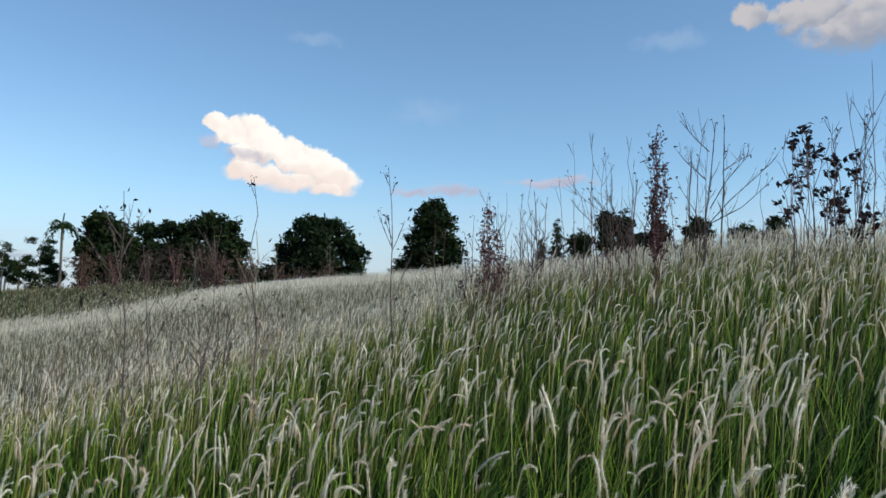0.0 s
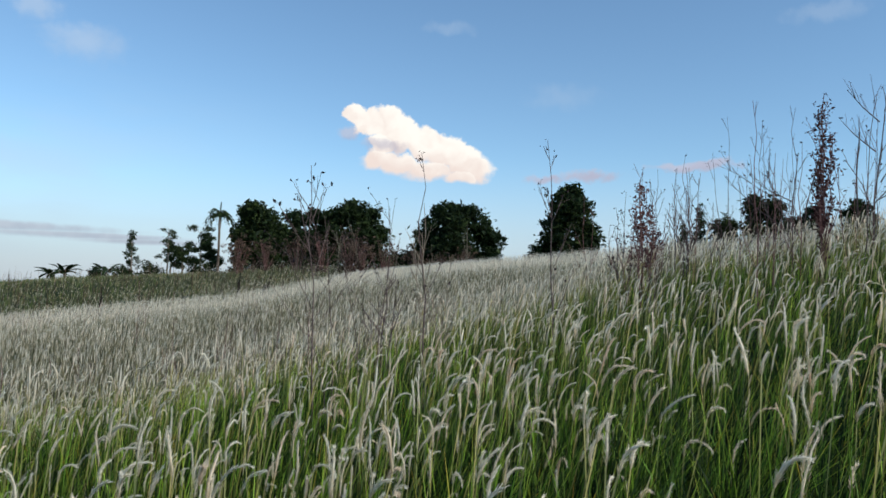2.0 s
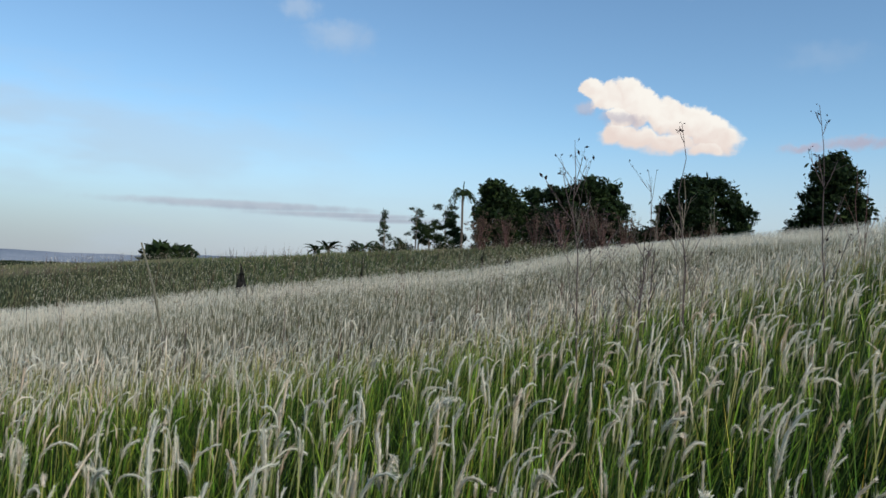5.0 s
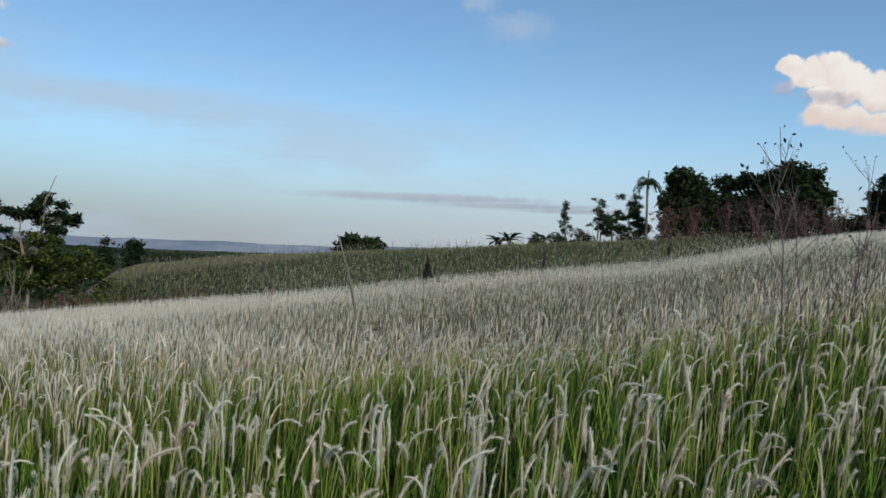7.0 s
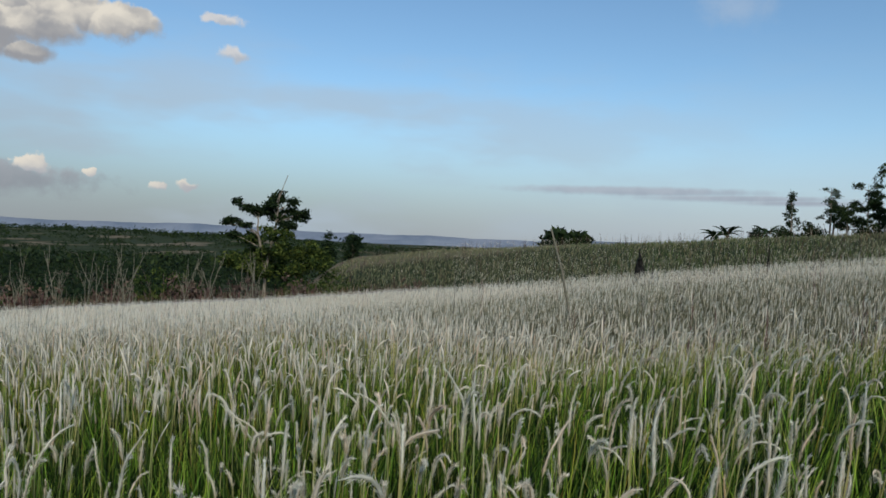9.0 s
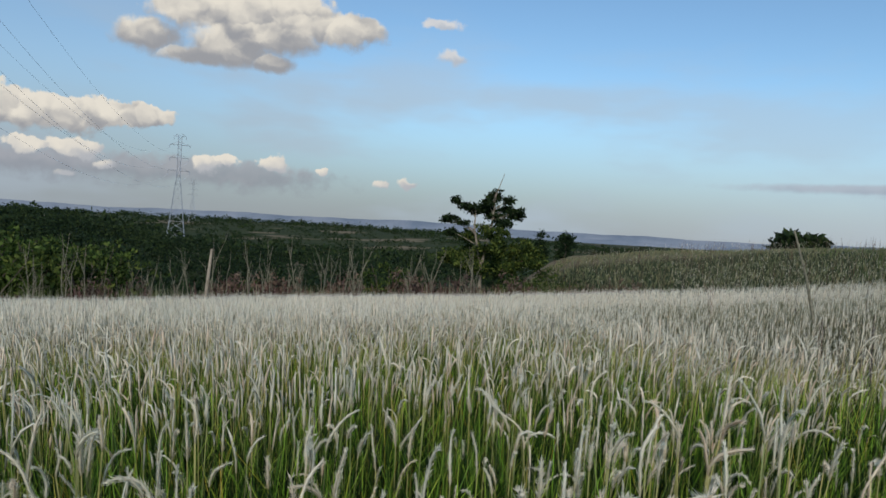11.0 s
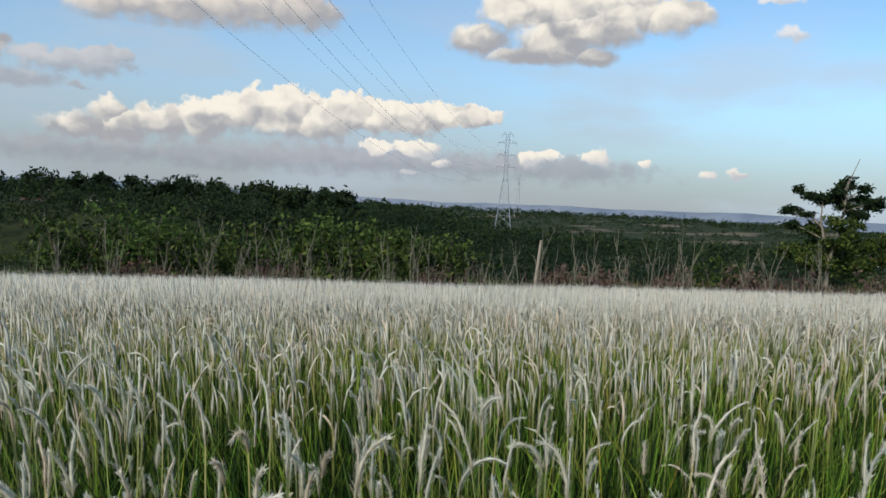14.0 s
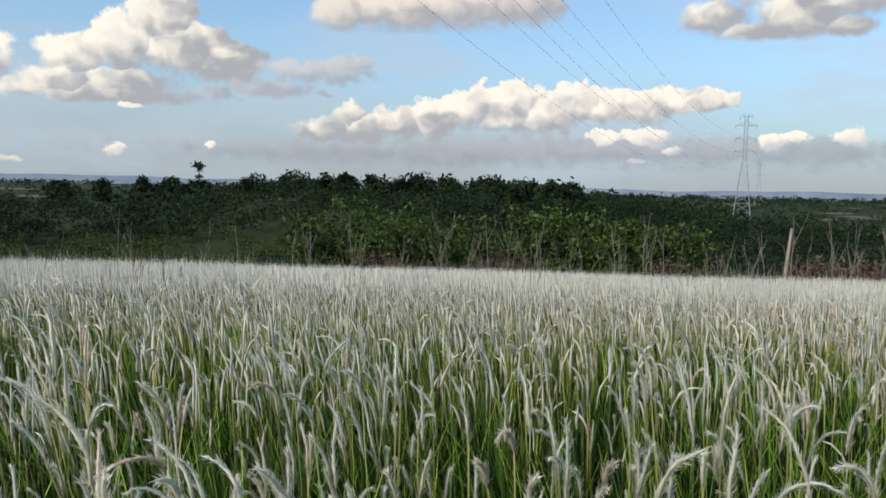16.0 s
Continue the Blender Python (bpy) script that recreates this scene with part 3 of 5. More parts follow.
# ---- trees ----
def part(name, verts, faces, mat, parent, label="", smooth=False):
    ob = mesh_object(name, verts, faces, mat, smooth=smooth)
    ob.parent = parent
    return tagged(ob, label)


def limb(V, F, pts, radii, sides=6):
    """A tapering tube along points, added to V and F."""
    o = len(V)
    pts = [Vector(p) for p in pts]
    for i, p in enumerate(pts):
        d = (pts[min(i + 1, len(pts) - 1)] - pts[max(i - 1, 0)]).normalized()
        s = d.cross(Vector((0.31, 0.95, 0.05))).normalized()
        t = d.cross(s)
        for j in range(sides):
            a = 2 * math.pi * j / sides
            V.append(tuple(p + (s * math.cos(a) + t * math.sin(a)) * radii[i]))
    for i in range(len(pts) - 1):
        for j in range(sides):
            j2 = (j + 1) % sides
            F.append((o + i * sides + j, o + i * sides + j2, o + (i + 1) * sides + j2, o + (i + 1) * sides + j))
    F.append(tuple(o + (len(pts) - 1) * sides + j for j in range(sides)))


def leaf_cloud(r_, lobes, count, size, flat=0.0, shell=0.55):
    """Small folded leaves in uneven clumps round the lobes (x, y, z, rx, ry, rz)."""
    lobes = np.asarray(lobes, float)
    vol = (lobes[:, 3] * lobes[:, 4] * lobes[:, 5]) ** (2 / 3)
    pick = r_.choice(len(lobes), count // 9, p=vol / vol.sum())
    d = r_.normal(size=(len(pick), 3))
    d /= np.linalg.norm(d, axis=1)[:, None]
    rad = shell + (1 - shell) * r_.random(len(pick)) ** 0.5
    rad *= 1 + 0.14 * r_.normal(size=len(pick))
    clump = lobes[pick, :3] + d * lobes[pick, 3:] * rad[:, None]
    c = np.repeat(clump, 9, 0) + r_.normal(size=(len(pick) * 9, 3)) * size * (1.1, 1.1, 0.7)
    n = len(c)
    a = r_.normal(size=(n, 3)) * (1, 1, 1 - flat)
    a /= np.linalg.norm(a, axis=1)[:, None]
    b = np.cross(a, r_.normal(size=(n, 3)) * (1 - flat, 1 - flat, 1) + (0, 0, flat))
    b /= np.linalg.norm(b, axis=1)[:, None] + 1e-9
    s = (size * r_.uniform(0.6, 1.3, n))[:, None]
    V = np.stack([c - a * s, c + b * s * 0.45, c + a * s, c - b * s * 0.45], 1).reshape(-1, 3)
    o = np.arange(n) * 4
    return V.tolist(), np.stack([o, o + 1, o + 2, o + 3], -1).tolist()


def blob_lobes(r_, height, width, low, n=14, round_=1.0):
    """Overlapping masses that make one broad crown from low to height."""
    out = [(0, 0, (low + height) / 2, width * 0.33, width * 0.33, (height - low) * 0.42)]
    for _ in range(n):
        t = r_.uniform(0, 1)
        z = low + (height - low) * (0.12 + 0.78 * t)
        rr = width * 0.36 * math.sqrt(max(0.06, 1 - (2 * t - 0.8) ** 2 * 0.75)) * r_.uniform(0.6, 1.05)
        a = r_.uniform(0, 2 * math.pi)
        s = width * r_.uniform(0.12, 0.2) * round_
        out.append((rr * math.cos(a), rr * math.sin(a), z, s, s, s * 0.85))
    return out


def broad_tree(name, x, y, z0, height, width, seed, label, mat=None, leaves=5200, low=0.12, size=0.24, lobes=None, trunk=0.22, category="tree"):
    r_ = np.random.default_rng(seed)
    tree = tagged(new(name), label, category)
    tree.location = (x, y, z0)
    lob = lobes or blob_lobes(r_, height * 0.97, width, height * low)
    V, F = [], []
    limb(V, F, [(0, 0, -0.3), (0.05, 0.03, height * 0.2), (0.1, -0.05, height * 0.5), (0.05, 0, height * 0.8)], [trunk, trunk * 0.8, trunk * 0.55, trunk * 0.15], 8)
    for lb in lob[1:8]:
        zs = max(height * 0.12, lb[2] * 0.55)
        limb(V, F, [(0.05, 0, zs), (lb[0] * 0.5, lb[1] * 0.5, zs + (lb[2] - zs) * 0.6), (lb[0], lb[1], lb[2])], [trunk * 0.4, trunk * 0.25, trunk * 0.08], 5)
    part("trunk", V, F, M_BARK, tree, smooth=True)
    V, F = leaf_cloud(r_, lob, leaves, size)
    V2, F2 = leaf_cloud(r_, [(a, b_, c_, d * 0.8, e * 0.8, f_ * 0.8) for a, b_, c_, d, e, f_ in lob], leaves // 5, size * 2.6, shell=0.2)
    F += [tuple(i + len(V) for i in f_) for f_ in F2]
    V += V2
    part("crown", V, F, mat or M_LEAF_DARK, tree)
    return tree


# ---- the tree row on the neighbouring rise ----
ROW = "trees of the row on the rise"


def side_lobes(az_, seed, spec):
    """Crown masses given across the line of sight: (right, up, half width, half height)."""
    r_ = np.random.default_rng(seed)
    rx, ry = math.cos(radians(az_)), math.sin(radians(az_))
    out = []
    for dx, z, hw, hh in spec:
        dep = r_.uniform(-0.3, 0.3) * hw
        c = (dx * rx - dep * ry, dx * ry + dep * rx, z)
        out.append((*c, hw * 0.86, hw * 0.86, hh * 0.86))
        for _ in range(6):
            d = Vector(r_.normal(size=3)).normalized() * r_.uniform(0.7, 0.95)
            s = hw * r_.uniform(0.2, 0.36)
            out.append((c[0] + d.x * hw * 0.86, c[1] + d.y * hw * 0.86, z + d.z * hh * 0.86, s, s, s * 0.85))
    return out


def row_tree(x, y, az_, seed, top, what, spec, leaves=17000, size=0.115, mat=None):
    g = h(x, y) - 0.05
    k = top - g
    lob = side_lobes(az_, seed, [(dx, z * k, hw, hh * k) for dx, z, hw, hh in spec])
    return tagged(broad_tree("broadleaf_tree", x, y, g, k, 6, seed, what, mat, leaves, size=size, lobes=lob), group=ROW)


row_tree(-31.4, 64.8, 26, 21, 10.3, "tall dense dark green broadleaf tree beside a palm",
         [(0.3, 0.5, 2.2, 0.42), (-0.3, 0.82, 1.3, 0.15), (1.0, 0.78, 1.3, 0.15), (-1.2, 0.55, 0.9, 0.2), (1.9, 0.5, 1.2, 0.22), (-0.9, 0.22, 1.2, 0.2), (1.5, 0.2, 1.5, 0.2), (0.0, 0.92, 0.8, 0.08)])
row_tree(-28.0, 68.3, 22.5, 22, 10.1, "dark broadleaf tree with two rounded heads, crowded by neighbours",
         [(0, 0.4, 2.3, 0.36), (-0.9, 0.8, 0.9, 0.17), (0.9, 0.84, 1.1, 0.16), (1.6, 0.55, 1.3, 0.2), (-1.7, 0.5, 1.2, 0.2), (0, 0.2, 2.4, 0.18)])
row_tree(-23.5, 69.1, 19, 23, 10.8, "broad dome-shaped dark green tree",
         [(0, 0.48, 3.2, 0.4), (-0.3, 0.84, 1.9, 0.14), (1.3, 0.76, 1.6, 0.15), (-1.7, 0.7, 1.4, 0.17), (2.5, 0.5, 1.2, 0.22), (-2.3, 0.4, 1.5, 0.2), (2.3, 0.2, 1.5, 0.17), (-1.6, 0.2, 1.7, 0.17), (0.4, 0.22, 1.8, 0.18)], 22000)
row_tree(-13.8, 71.7, 11, 24, 11.3, "wide rounded dark green tree standing alone in the grass",
         [(-0.6, 0.48, 3.3, 0.4), (-0.9, 0.84, 2.0, 0.13), (0.6, 0.82, 1.8, 0.13), (-2.9, 0.55, 1.4, 0.2), (2.2, 0.62, 1.7, 0.2), (3.4, 0.42, 1.4, 0.18), (-2.8, 0.25, 1.6, 0.2), (2.9, 0.2, 1.8, 0.18), (0, 0.2, 2.4, 0.18)], 25000)
row_tree(-3.4, 71.9, 2.5, 25, 12.9, "tall steep-sided dark green tree with a low side crown",
         [(0.1, 0.5, 2.3, 0.42), (0.3, 0.88, 1.2, 0.11), (-0.5, 0.76, 1.4, 0.14), (1.2, 0.7, 1.4, 0.16), (1.9, 0.42, 1.3, 0.26), (-1.4, 0.5, 1.2, 0.2), (-2.3, 0.27, 1.5, 0.18), (1.8, 0.16, 1.6, 0.16), (-0.6, 0.16, 2.0, 0.16)], 22000)
row_tree(-18.3, 70.8, 14.5, 27, 6.6, "small dark thicket tree between two larger ones",
         [(0, 0.5, 1.5, 0.4), (1.3, 0.4, 1.1, 0.3), (-1.2, 0.4, 1.1, 0.3)], 2600)
for i, (x, y, top, w, low) in enumerate([(13.9, 94.0, 12.7, 3.2, 0.3), (16.4, 90.4, 14.7, 2.6, 0.2), (18.4, 90.4, 15.0, 2.8, 0.2), (22.2, 89.3, 12.9, 3.8, 0.3), (26.4, 88.1, 13.3, 4.6, 0.3), (30.6, 84.6, 12.7, 4.0, 0.3), (33.5, 83.4, 13.1, 3.6, 0.3), (20.2, 90.6, 11.8, 2.4, 0.3)]):
    g = h(x, y)
    tagged(broad_tree("broadleaf_tree", x, y, g, top + 0.1 - g, w, 40 + i, "dark tree beyond the crest of the field", low=low, leaves=5000, size=0.13), group="trees beyond the crest")


def conifer(x, y, top, w, seed):
    r_ = np.random.default_rng(seed)
    g = h(x, y)
    k = top - g
    tree = tagged(new("conifer"), "narrow dark tiered conifer beyond the crest", "tree", "trees beyond the crest")
    tree.location = (x, y, g)
    V, F = [], []
    limb(V, F, [(0, 0, -0.3), (0, 0, k * 0.6), (0.03, 0, k)], [0.16, 0.1, 0.02])
    part("trunk", V, F, M_BARK, tree)
    lob = [(0.1 * r_.normal(), 0.1 * r_.normal(), k * (0.35 + 0.62 * i / 9), w * 0.5 * (1 - i / 10.5), w * 0.5 * (1 - i / 10.5), k * 0.04) for i in range(10)]
    V, F = leaf_cloud(r_, lob, 1800, 0.16, shell=0.3)
    part("crown", V, F, M_LEAF_DARK, tree)


conifer(11.05, 94.3, 13.7, 2.2, 60)
conifer(9.2, 94.6, 11.2, 1.8, 61)


def palm(x, y, top, seed):
    """Slim trunk, drooping feathered fronds and an upright spear."""
    r_ = np.random.default_rng(seed)
    g = h(x, y)
    k = top - g
    tree = tagged(new("palm_tree"), "slim palm with ragged drooping fronds and an upright spear leaf", "palm tree")
    tree.location = (x, y, g)
    V, F = [], []
    limb(V, F, [(0, 0, -0.3), (0.05, 0, k * 0.3), (0.02, 0.02, k * 0.84)], [0.15, 0.1, 0.09], 8)
    part("trunk", V, F, M_BARK, tree, smooth=True)
    for i in range(13):
        a = 2 * math.pi * i / 12 + r_.uniform(-0.2, 0.2)
        up, ln = (r_.uniform(0.1, 1.2), r_.uniform(1.1, 1.6)) if i < 12 else (6.0, 1.6)
        V, F = [], []
        pts = []
        for s in np.linspace(0, 1, 9):
            rr = ln * s if i < 12 else 0.12 * s
            pts.append(Vector((rr * math.cos(a), rr * math.sin(a), k * 0.84 + (ln * (up * s - 1.25 * s * s) if i < 12 else 0.16 * k * s))))
        limb(V, F, pts, [0.03 * (1 - 0.7 * s) for s in np.linspace(0, 1, 9)], 4)
        for q in range(1, 9):
            for sg in (-1, 1):
                for _ in range(3):
                    p = pts[q - 1].lerp(pts[q], r_.random())
                    o = len(V)
                    l2 = (0.5 if i < 12 else 0.16) * (1 - 0.4 * q / 9)
                    e = Vector((-math.sin(a) * sg * l2 * 0.8 + 0.25 * l2 * math.cos(a), math.cos(a) * sg * l2 * 0.8 + 0.25 * l2 * math.sin(a), -0.75 * l2 * r_.uniform(0.5, 1.2)))
                    V += [tuple(p), tuple(p + e * 0.5 + Vector((0.03, 0.03, 0.03))), tuple(p + e), tuple(p + e * 0.5 - Vector((0.03, 0.03, 0.03)))]
                    F.append((o, o + 1, o + 2, o + 3))
        part("frond", V, F, M_LEAF_DARK, tree)


palm(-33.2, 61.6, 9.75, 70)


def banana_plant(x, y, top, seed):
    r_ = np.random.default_rng(seed)
    g = h(x, y)
    k = top - g
    tree = tagged(new("banana_plant"), "low banana plant with arching torn leaves on the skyline", "plant", "banana plants on the skyline")
    tree.location = (x, y, g)
    V, F = [], []
    limb(V, F, [(0, 0, -0.2), (0.02, 0, k * 0.25), (0, 0.02, k * 0.45)], [0.16, 0.13, 0.08], 7)
    part("trunk", V, F, M_BARK, tree)
    for i in range(11):
        a, ln = 2 * math.pi * i / 11 + r_.uniform(-0.3, 0.3), r_.uniform(1.2, 1.9)
        V, F = [], []
        r_up = r_.uniform(0.5, 1.5)
        for q in range(7):
            s = q / 6
            c = Vector((ln * s * math.cos(a), ln * s * math.sin(a), k * 0.42 + ln * (r_up * s - 0.8 * s * s)))
            w = 0.2 * math.sin(math.pi * (0.06 + 0.9 * s)) + 0.01
            t = Vector((-math.sin(a), math.cos(a), 0.0))
            V += [tuple(c - t * w - Vector((0, 0, w * 0.5))), tuple(c), tuple(c + t * w - Vector((0, 0, w * 0.5)))]
        for q in range(6):
            o = q * 3
            F += [(o, o + 1, o + 4, o + 3), (o + 1, o + 2, o + 5, o + 4)]
        part("leaf", V, F, M_LEAF_DARK, tree)


for i, (x, y, top) in enumerate([(-44.1, 61.6, 4.3), (-46.9, 59.7, 4.1), (-47.7, 59.0, 3.8)]):
    banana_plant(x, y, top, 80 + i)


def slender_tree(x, y, top, w, seed, what, mat=None, tiers=7, group="slender trees at the end of the row", leaves=900, cat="tree"):
    """Thin pale trunk with separate airy tiers of leaves."""
    r_ = np.random.default_rng(seed)
    g = h(x, y)
    k = top - g
    tree = tagged(new("slender_tree"), what, cat, group)
    tree.location = (x, y, g)
    V, F = [], []
    limb(V, F, [(0, 0, -0.2), (0.06, 0.02, k * 0.4), (-0.03, 0.05, k * 0.97)], [0.09, 0.06, 0.015])
    lob = []
    for i in range(tiers):
        for _ in range(2):
            a, t = r_.uniform(0, 6.28), 0.3 + 0.68 * (i + r_.uniform(0, 0.6)) / tiers
            rr = w * 0.5 * r_.uniform(0.2, 0.8) * (1.15 - 0.6 * t)
            c = (rr * math.cos(a), rr * math.sin(a), k * t)
            limb(V, F, [(0, 0, k * (t - 0.1)), (c[0] * 0.6, c[1] * 0.6, k * (t - 0.03)), c], [0.025, 0.018, 0.008], 4)
            lob.append((*c, w * 0.15, w * 0.15, 0.26))
    part("trunk", V, F, M_BARK_PALE, tree)
    V, F = leaf_cloud(r_, lob, leaves, 0.1, shell=0.1)
    part("crown", V, F, mat or M_LEAF_DARK, tree)


for i, (x, y, top, w) in enumerate([(-44.7, 66.1, 7.7, 2.0), (-40.9, 66.2, 8.0, 2.6), (-38.3, 67.6, 8.3, 3.8), (-37.0, 67.0, 6.6, 3.0), (-41.9, 68.4, 6.8, 2.2), (-39.2, 66.0, 6.2, 3.2)]):
    slender_tree(x, y, top, w, 90 + i, "slender dark tree with airy tiers of leaves", leaves=1300 if i in (0, 1, 4) else 3600)
# ---- bushes, saplings and dead wood ----
def bush(name, seed, height, width, mat, label, category="bush", leaves=700, size=0.11, stems=5, group="", bark=None):
    r_ = np.random.default_rng(seed)
    b_ = tagged(new(name), label, category, group)
    lob = []
    for i in range(stems):
        a, rr = r_.uniform(0, 6.28), width * 0.42 * r_.uniform(0.2, 1)
        tip = (rr * math.cos(a), rr * math.sin(a), height * r_.uniform(0.55, 0.95))
        V, F = [], []
        limb(V, F, [(tip[0] * 0.15, tip[1] * 0.15, -0.2), (tip[0] * 0.5, tip[1] * 0.5, tip[2] * 0.5), tip], [0.035, 0.025, 0.008], 4)
        part("stem", V, F, bark or M_BARK, b_)
        s = width * r_.uniform(0.14, 0.26)
        lob.append((tip[0], tip[1], tip[2] - s * 0.3, s, s, s * 0.8))
        lob.append((tip[0] * 0.7, tip[1] * 0.7, tip[2] * 0.55, s * 1.1, s * 1.1, s))
        lob.append((tip[0] * 1.1, tip[1] * 1.1, tip[2] * 0.25, s, s, tip[2] * 0.25))
    V, F = leaf_cloud(r_, lob, leaves, size, shell=0.35)
    part("foliage", V, F, mat, b_)
    return b_


def put(ob, x, y, turn=0.0, scale=1.0, sink=0.05):
    m = pose(x, y, h(x, y) - sink, 0, 0, turn)
    c = copy_thing(ob, m)
    c.scale = (scale, scale, scale)
    return c


def settle(ob, x, y, sink=0.05):
    ob.location = (x, y, h(x, y) - sink)
    return ob


def bare_sapling(seed, height, label, group, mat=None, forks=5, r0=0.03):
    """A leafless young stem that forks upward."""
    r_ = np.random.default_rng(seed)
    s_ = tagged(new("bare_sapling"), label, "sapling", group)
    V, F = [], []
    lean = r_.normal(size=2) * 0.07
    pts = [Vector((lean[0] * height * s * s + 0.03 * r_.normal(), lean[1] * height * s * s + 0.03 * r_.normal(), height * s - 0.15)) for s in np.linspace(0, 1, 7)]
    limb(V, F, pts, [r0 * (1 - 0.8 * s) for s in np.linspace(0, 1, 7)], 5)
    part("stem", V, F, mat or M_SAPLING, s_)
    for i in range(forks):
        V, F = [], []
        q = r_.integers(2, 6)
        a, ln = r_.uniform(0, 6.28), height * r_.uniform(0.15, 0.4)
        d = Vector((math.cos(a) * 0.42, math.sin(a) * 0.42, 1.0)).normalized()
        e = pts[q] + d * ln
        limb(V, F, [pts[q], pts[q] + d * ln * 0.5 + Vector((0.02, 0.01, -0.02)), e], [r0 * 0.45, r0 * 0.35, r0 * 0.12], 4)
        for _ in range(2):
            b0 = pts[q].lerp(e, r_.uniform(0.4, 0.9))
            d2 = (d + Vector(r_.normal(size=3) * 0.5)).normalized()
            limb(V, F, [b0, b0 + d2 * ln * 0.4], [r0 * 0.25, r0 * 0.08], 3)
        part("branch", V, F, mat or M_SAPLING, s_)
    return s_


rb = np.random.default_rng(11)
# undergrowth along the foot of the tree row
under = [bush("shrub", 300 + i, 1.5, 2.4, M_LEAF_DARK, "dark shrub in the undergrowth below the tree row", leaves=900, size=0.13, group="undergrowth of the tree row") for i in range(3)]
spots = [(-46 + 2.05 * i + rb.uniform(-0.6, 0.6), 64.0 + 0.19 * i + rb.uniform(-0.8, 0.8)) for i in range(20)]
for i, (x, y) in enumerate(spots):
    settle(under[i], x, y) if i < 3 else put(under[i % 3], x, y, rb.uniform(0, 360), rb.uniform(0.6, 1.15))
# rusty dead brush before the row
rust = bush("dead_shrub", 320, 2.5, 2.6, M_LEAF_RUST, "rust-brown withered shrub with bare twigs", leaves=1100, size=0.07, stems=12, group="withered shrubs before the tree row", bark=M_TWIG_RED)
settle(rust, -19.5, 57.0)
for x, y, s in [(-22.0, 57.5, 1.0), (-17.0, 58.0, 0.95), (-24.5, 58.5, 0.85), (-13.0, 60.0, 0.7), (-20.5, 60.0, 1.1), (-27.0, 58.0, 0.8), (-15.0, 61.0, 0.8), (-29.0, 57.0, 0.9), (-11.0, 60.0, 0.8), (-18.3, 56.5, 1.0)]:
    put(rust, x, y, rb.uniform(0, 360), s * 1.4)

# scrub of the valley edge, from the nearest fringe down the slope
SCRUB = "scrub bushes of the valley"
kinds = [bush("bush", 340 + i, 2.6, 2.8, M_LEAF_SCRUB, what, leaves=1200, size=0.088, stems=7, group=SCRUB) for i, what in enumerate(
    ["leafy green bush at the edge of the grass", "bushy green shrub with yellowish tips", "tangled green bush in the valley scrub", "dense green thicket bush"])]
deep = [bush("bush", 346 + i, 2.8, 3.2, M_LEAF_SCRUB, "green bush further down in the valley scrub", leaves=800, size=0.11, stems=6, group=SCRUB) for i in range(3)]
low_rust = bush("bush", 350, 1.6, 2.0, M_LEAF_RUST, "brownish withered bush among pale stems", leaves=450, size=0.075, stems=12, group=SCRUB, bark=M_TWIG_RED)
first = {}


def plant(ob, x, y, s):
    if ob.name not in first:
        first[ob.name] = settle(ob, x, y)
        ob.rotation_euler = (0, 0, rb.uniform(0, 6))
    else:
        put(ob, x, y, rb.uniform(0, 360), s)


for i in range(210):
    a = rb.uniform(66, 152)
    r = 35.0 + 38 * rb.random() ** 1.3
    if 60 < a < 75:
        r += 3
    if a > 126:
        r += 16
    x, y = polar(a, r)
    tall = 1.4 if 96 < a < 124 else (0.85 if a < 92 else 0.62)
    plant(kinds[i % 4] if r < 46 else deep[i % 3], x, y, tall * rb.uniform(0.75, 1.25))
for i in range(38):
    a = rb.uniform(60, 100) if i < 30 else rb.uniform(104, 126)
    x, y = polar(a, rb.uniform(32.6, 36.5))
    plant(low_rust, x, y, rb.uniform(0.8, 1.5))

lime = bush("bush", 352, 2.9, 3.2, M_LEAF_LIME, "tall yellowish-green bush standing out of the scrub", leaves=1900, size=0.1, stems=9, group=SCRUB)
for a, r, s in [(121.5, 36.5, 1.4), (119.6, 36.0, 1.45), (123.0, 37, 1.25), (117.9, 36.5, 1.2), (116.2, 37.5, 1.2), (106.2, 37, 1.5), (107.8, 37.5, 1.4), (104.8, 38, 1.2), (100.5, 37, 1.3), (99.0, 38, 1.2), (112.0, 38, 1.1)]:
    plant(lime, *polar(a, r), s)

for a, r, s in [(70.5, 53, 1.1), (72.5, 54, 1.2), (74.0, 56, 1.0), (69.0, 56, 0.9), (67.5, 52, 0.8), (76.0, 57, 0.9), (71.5, 48, 1.3), (73.2, 49, 1.4), (75.0, 50, 1.5), (77.0, 50, 1.4), (79.0, 51, 1.4), (70.0, 49, 1.1), (68.4, 50, 0.9), (74.2, 46, 1.2), (78.0, 46, 1.2), (72.4, 58, 1.7), (70.6, 62, 1.6), (74.8, 60, 1.8), (69.2, 66, 1.6)]:
    plant(kinds[int(a) % 4], *polar(a, r), s)

# pale leafless stems before the scrub
STEMS = "leafless stems at the edge of the grass"
saps = [bare_sapling(400 + i, 2.6, "pale leafless sapling at the edge of the grass", STEMS, forks=(0, 1, 2, 3, 5, 8)[i], r0=0.022) for i in range(6)]
for i in range(270):
    a = rb.uniform(72, 126) if i < 250 else rb.uniform(128, 150)
    x, y = polar(a, rb.uniform(30.0, 36.5))
    plant(saps[i % 6], x, y, 0.45 + 1.0 * rb.random() ** 1.8)
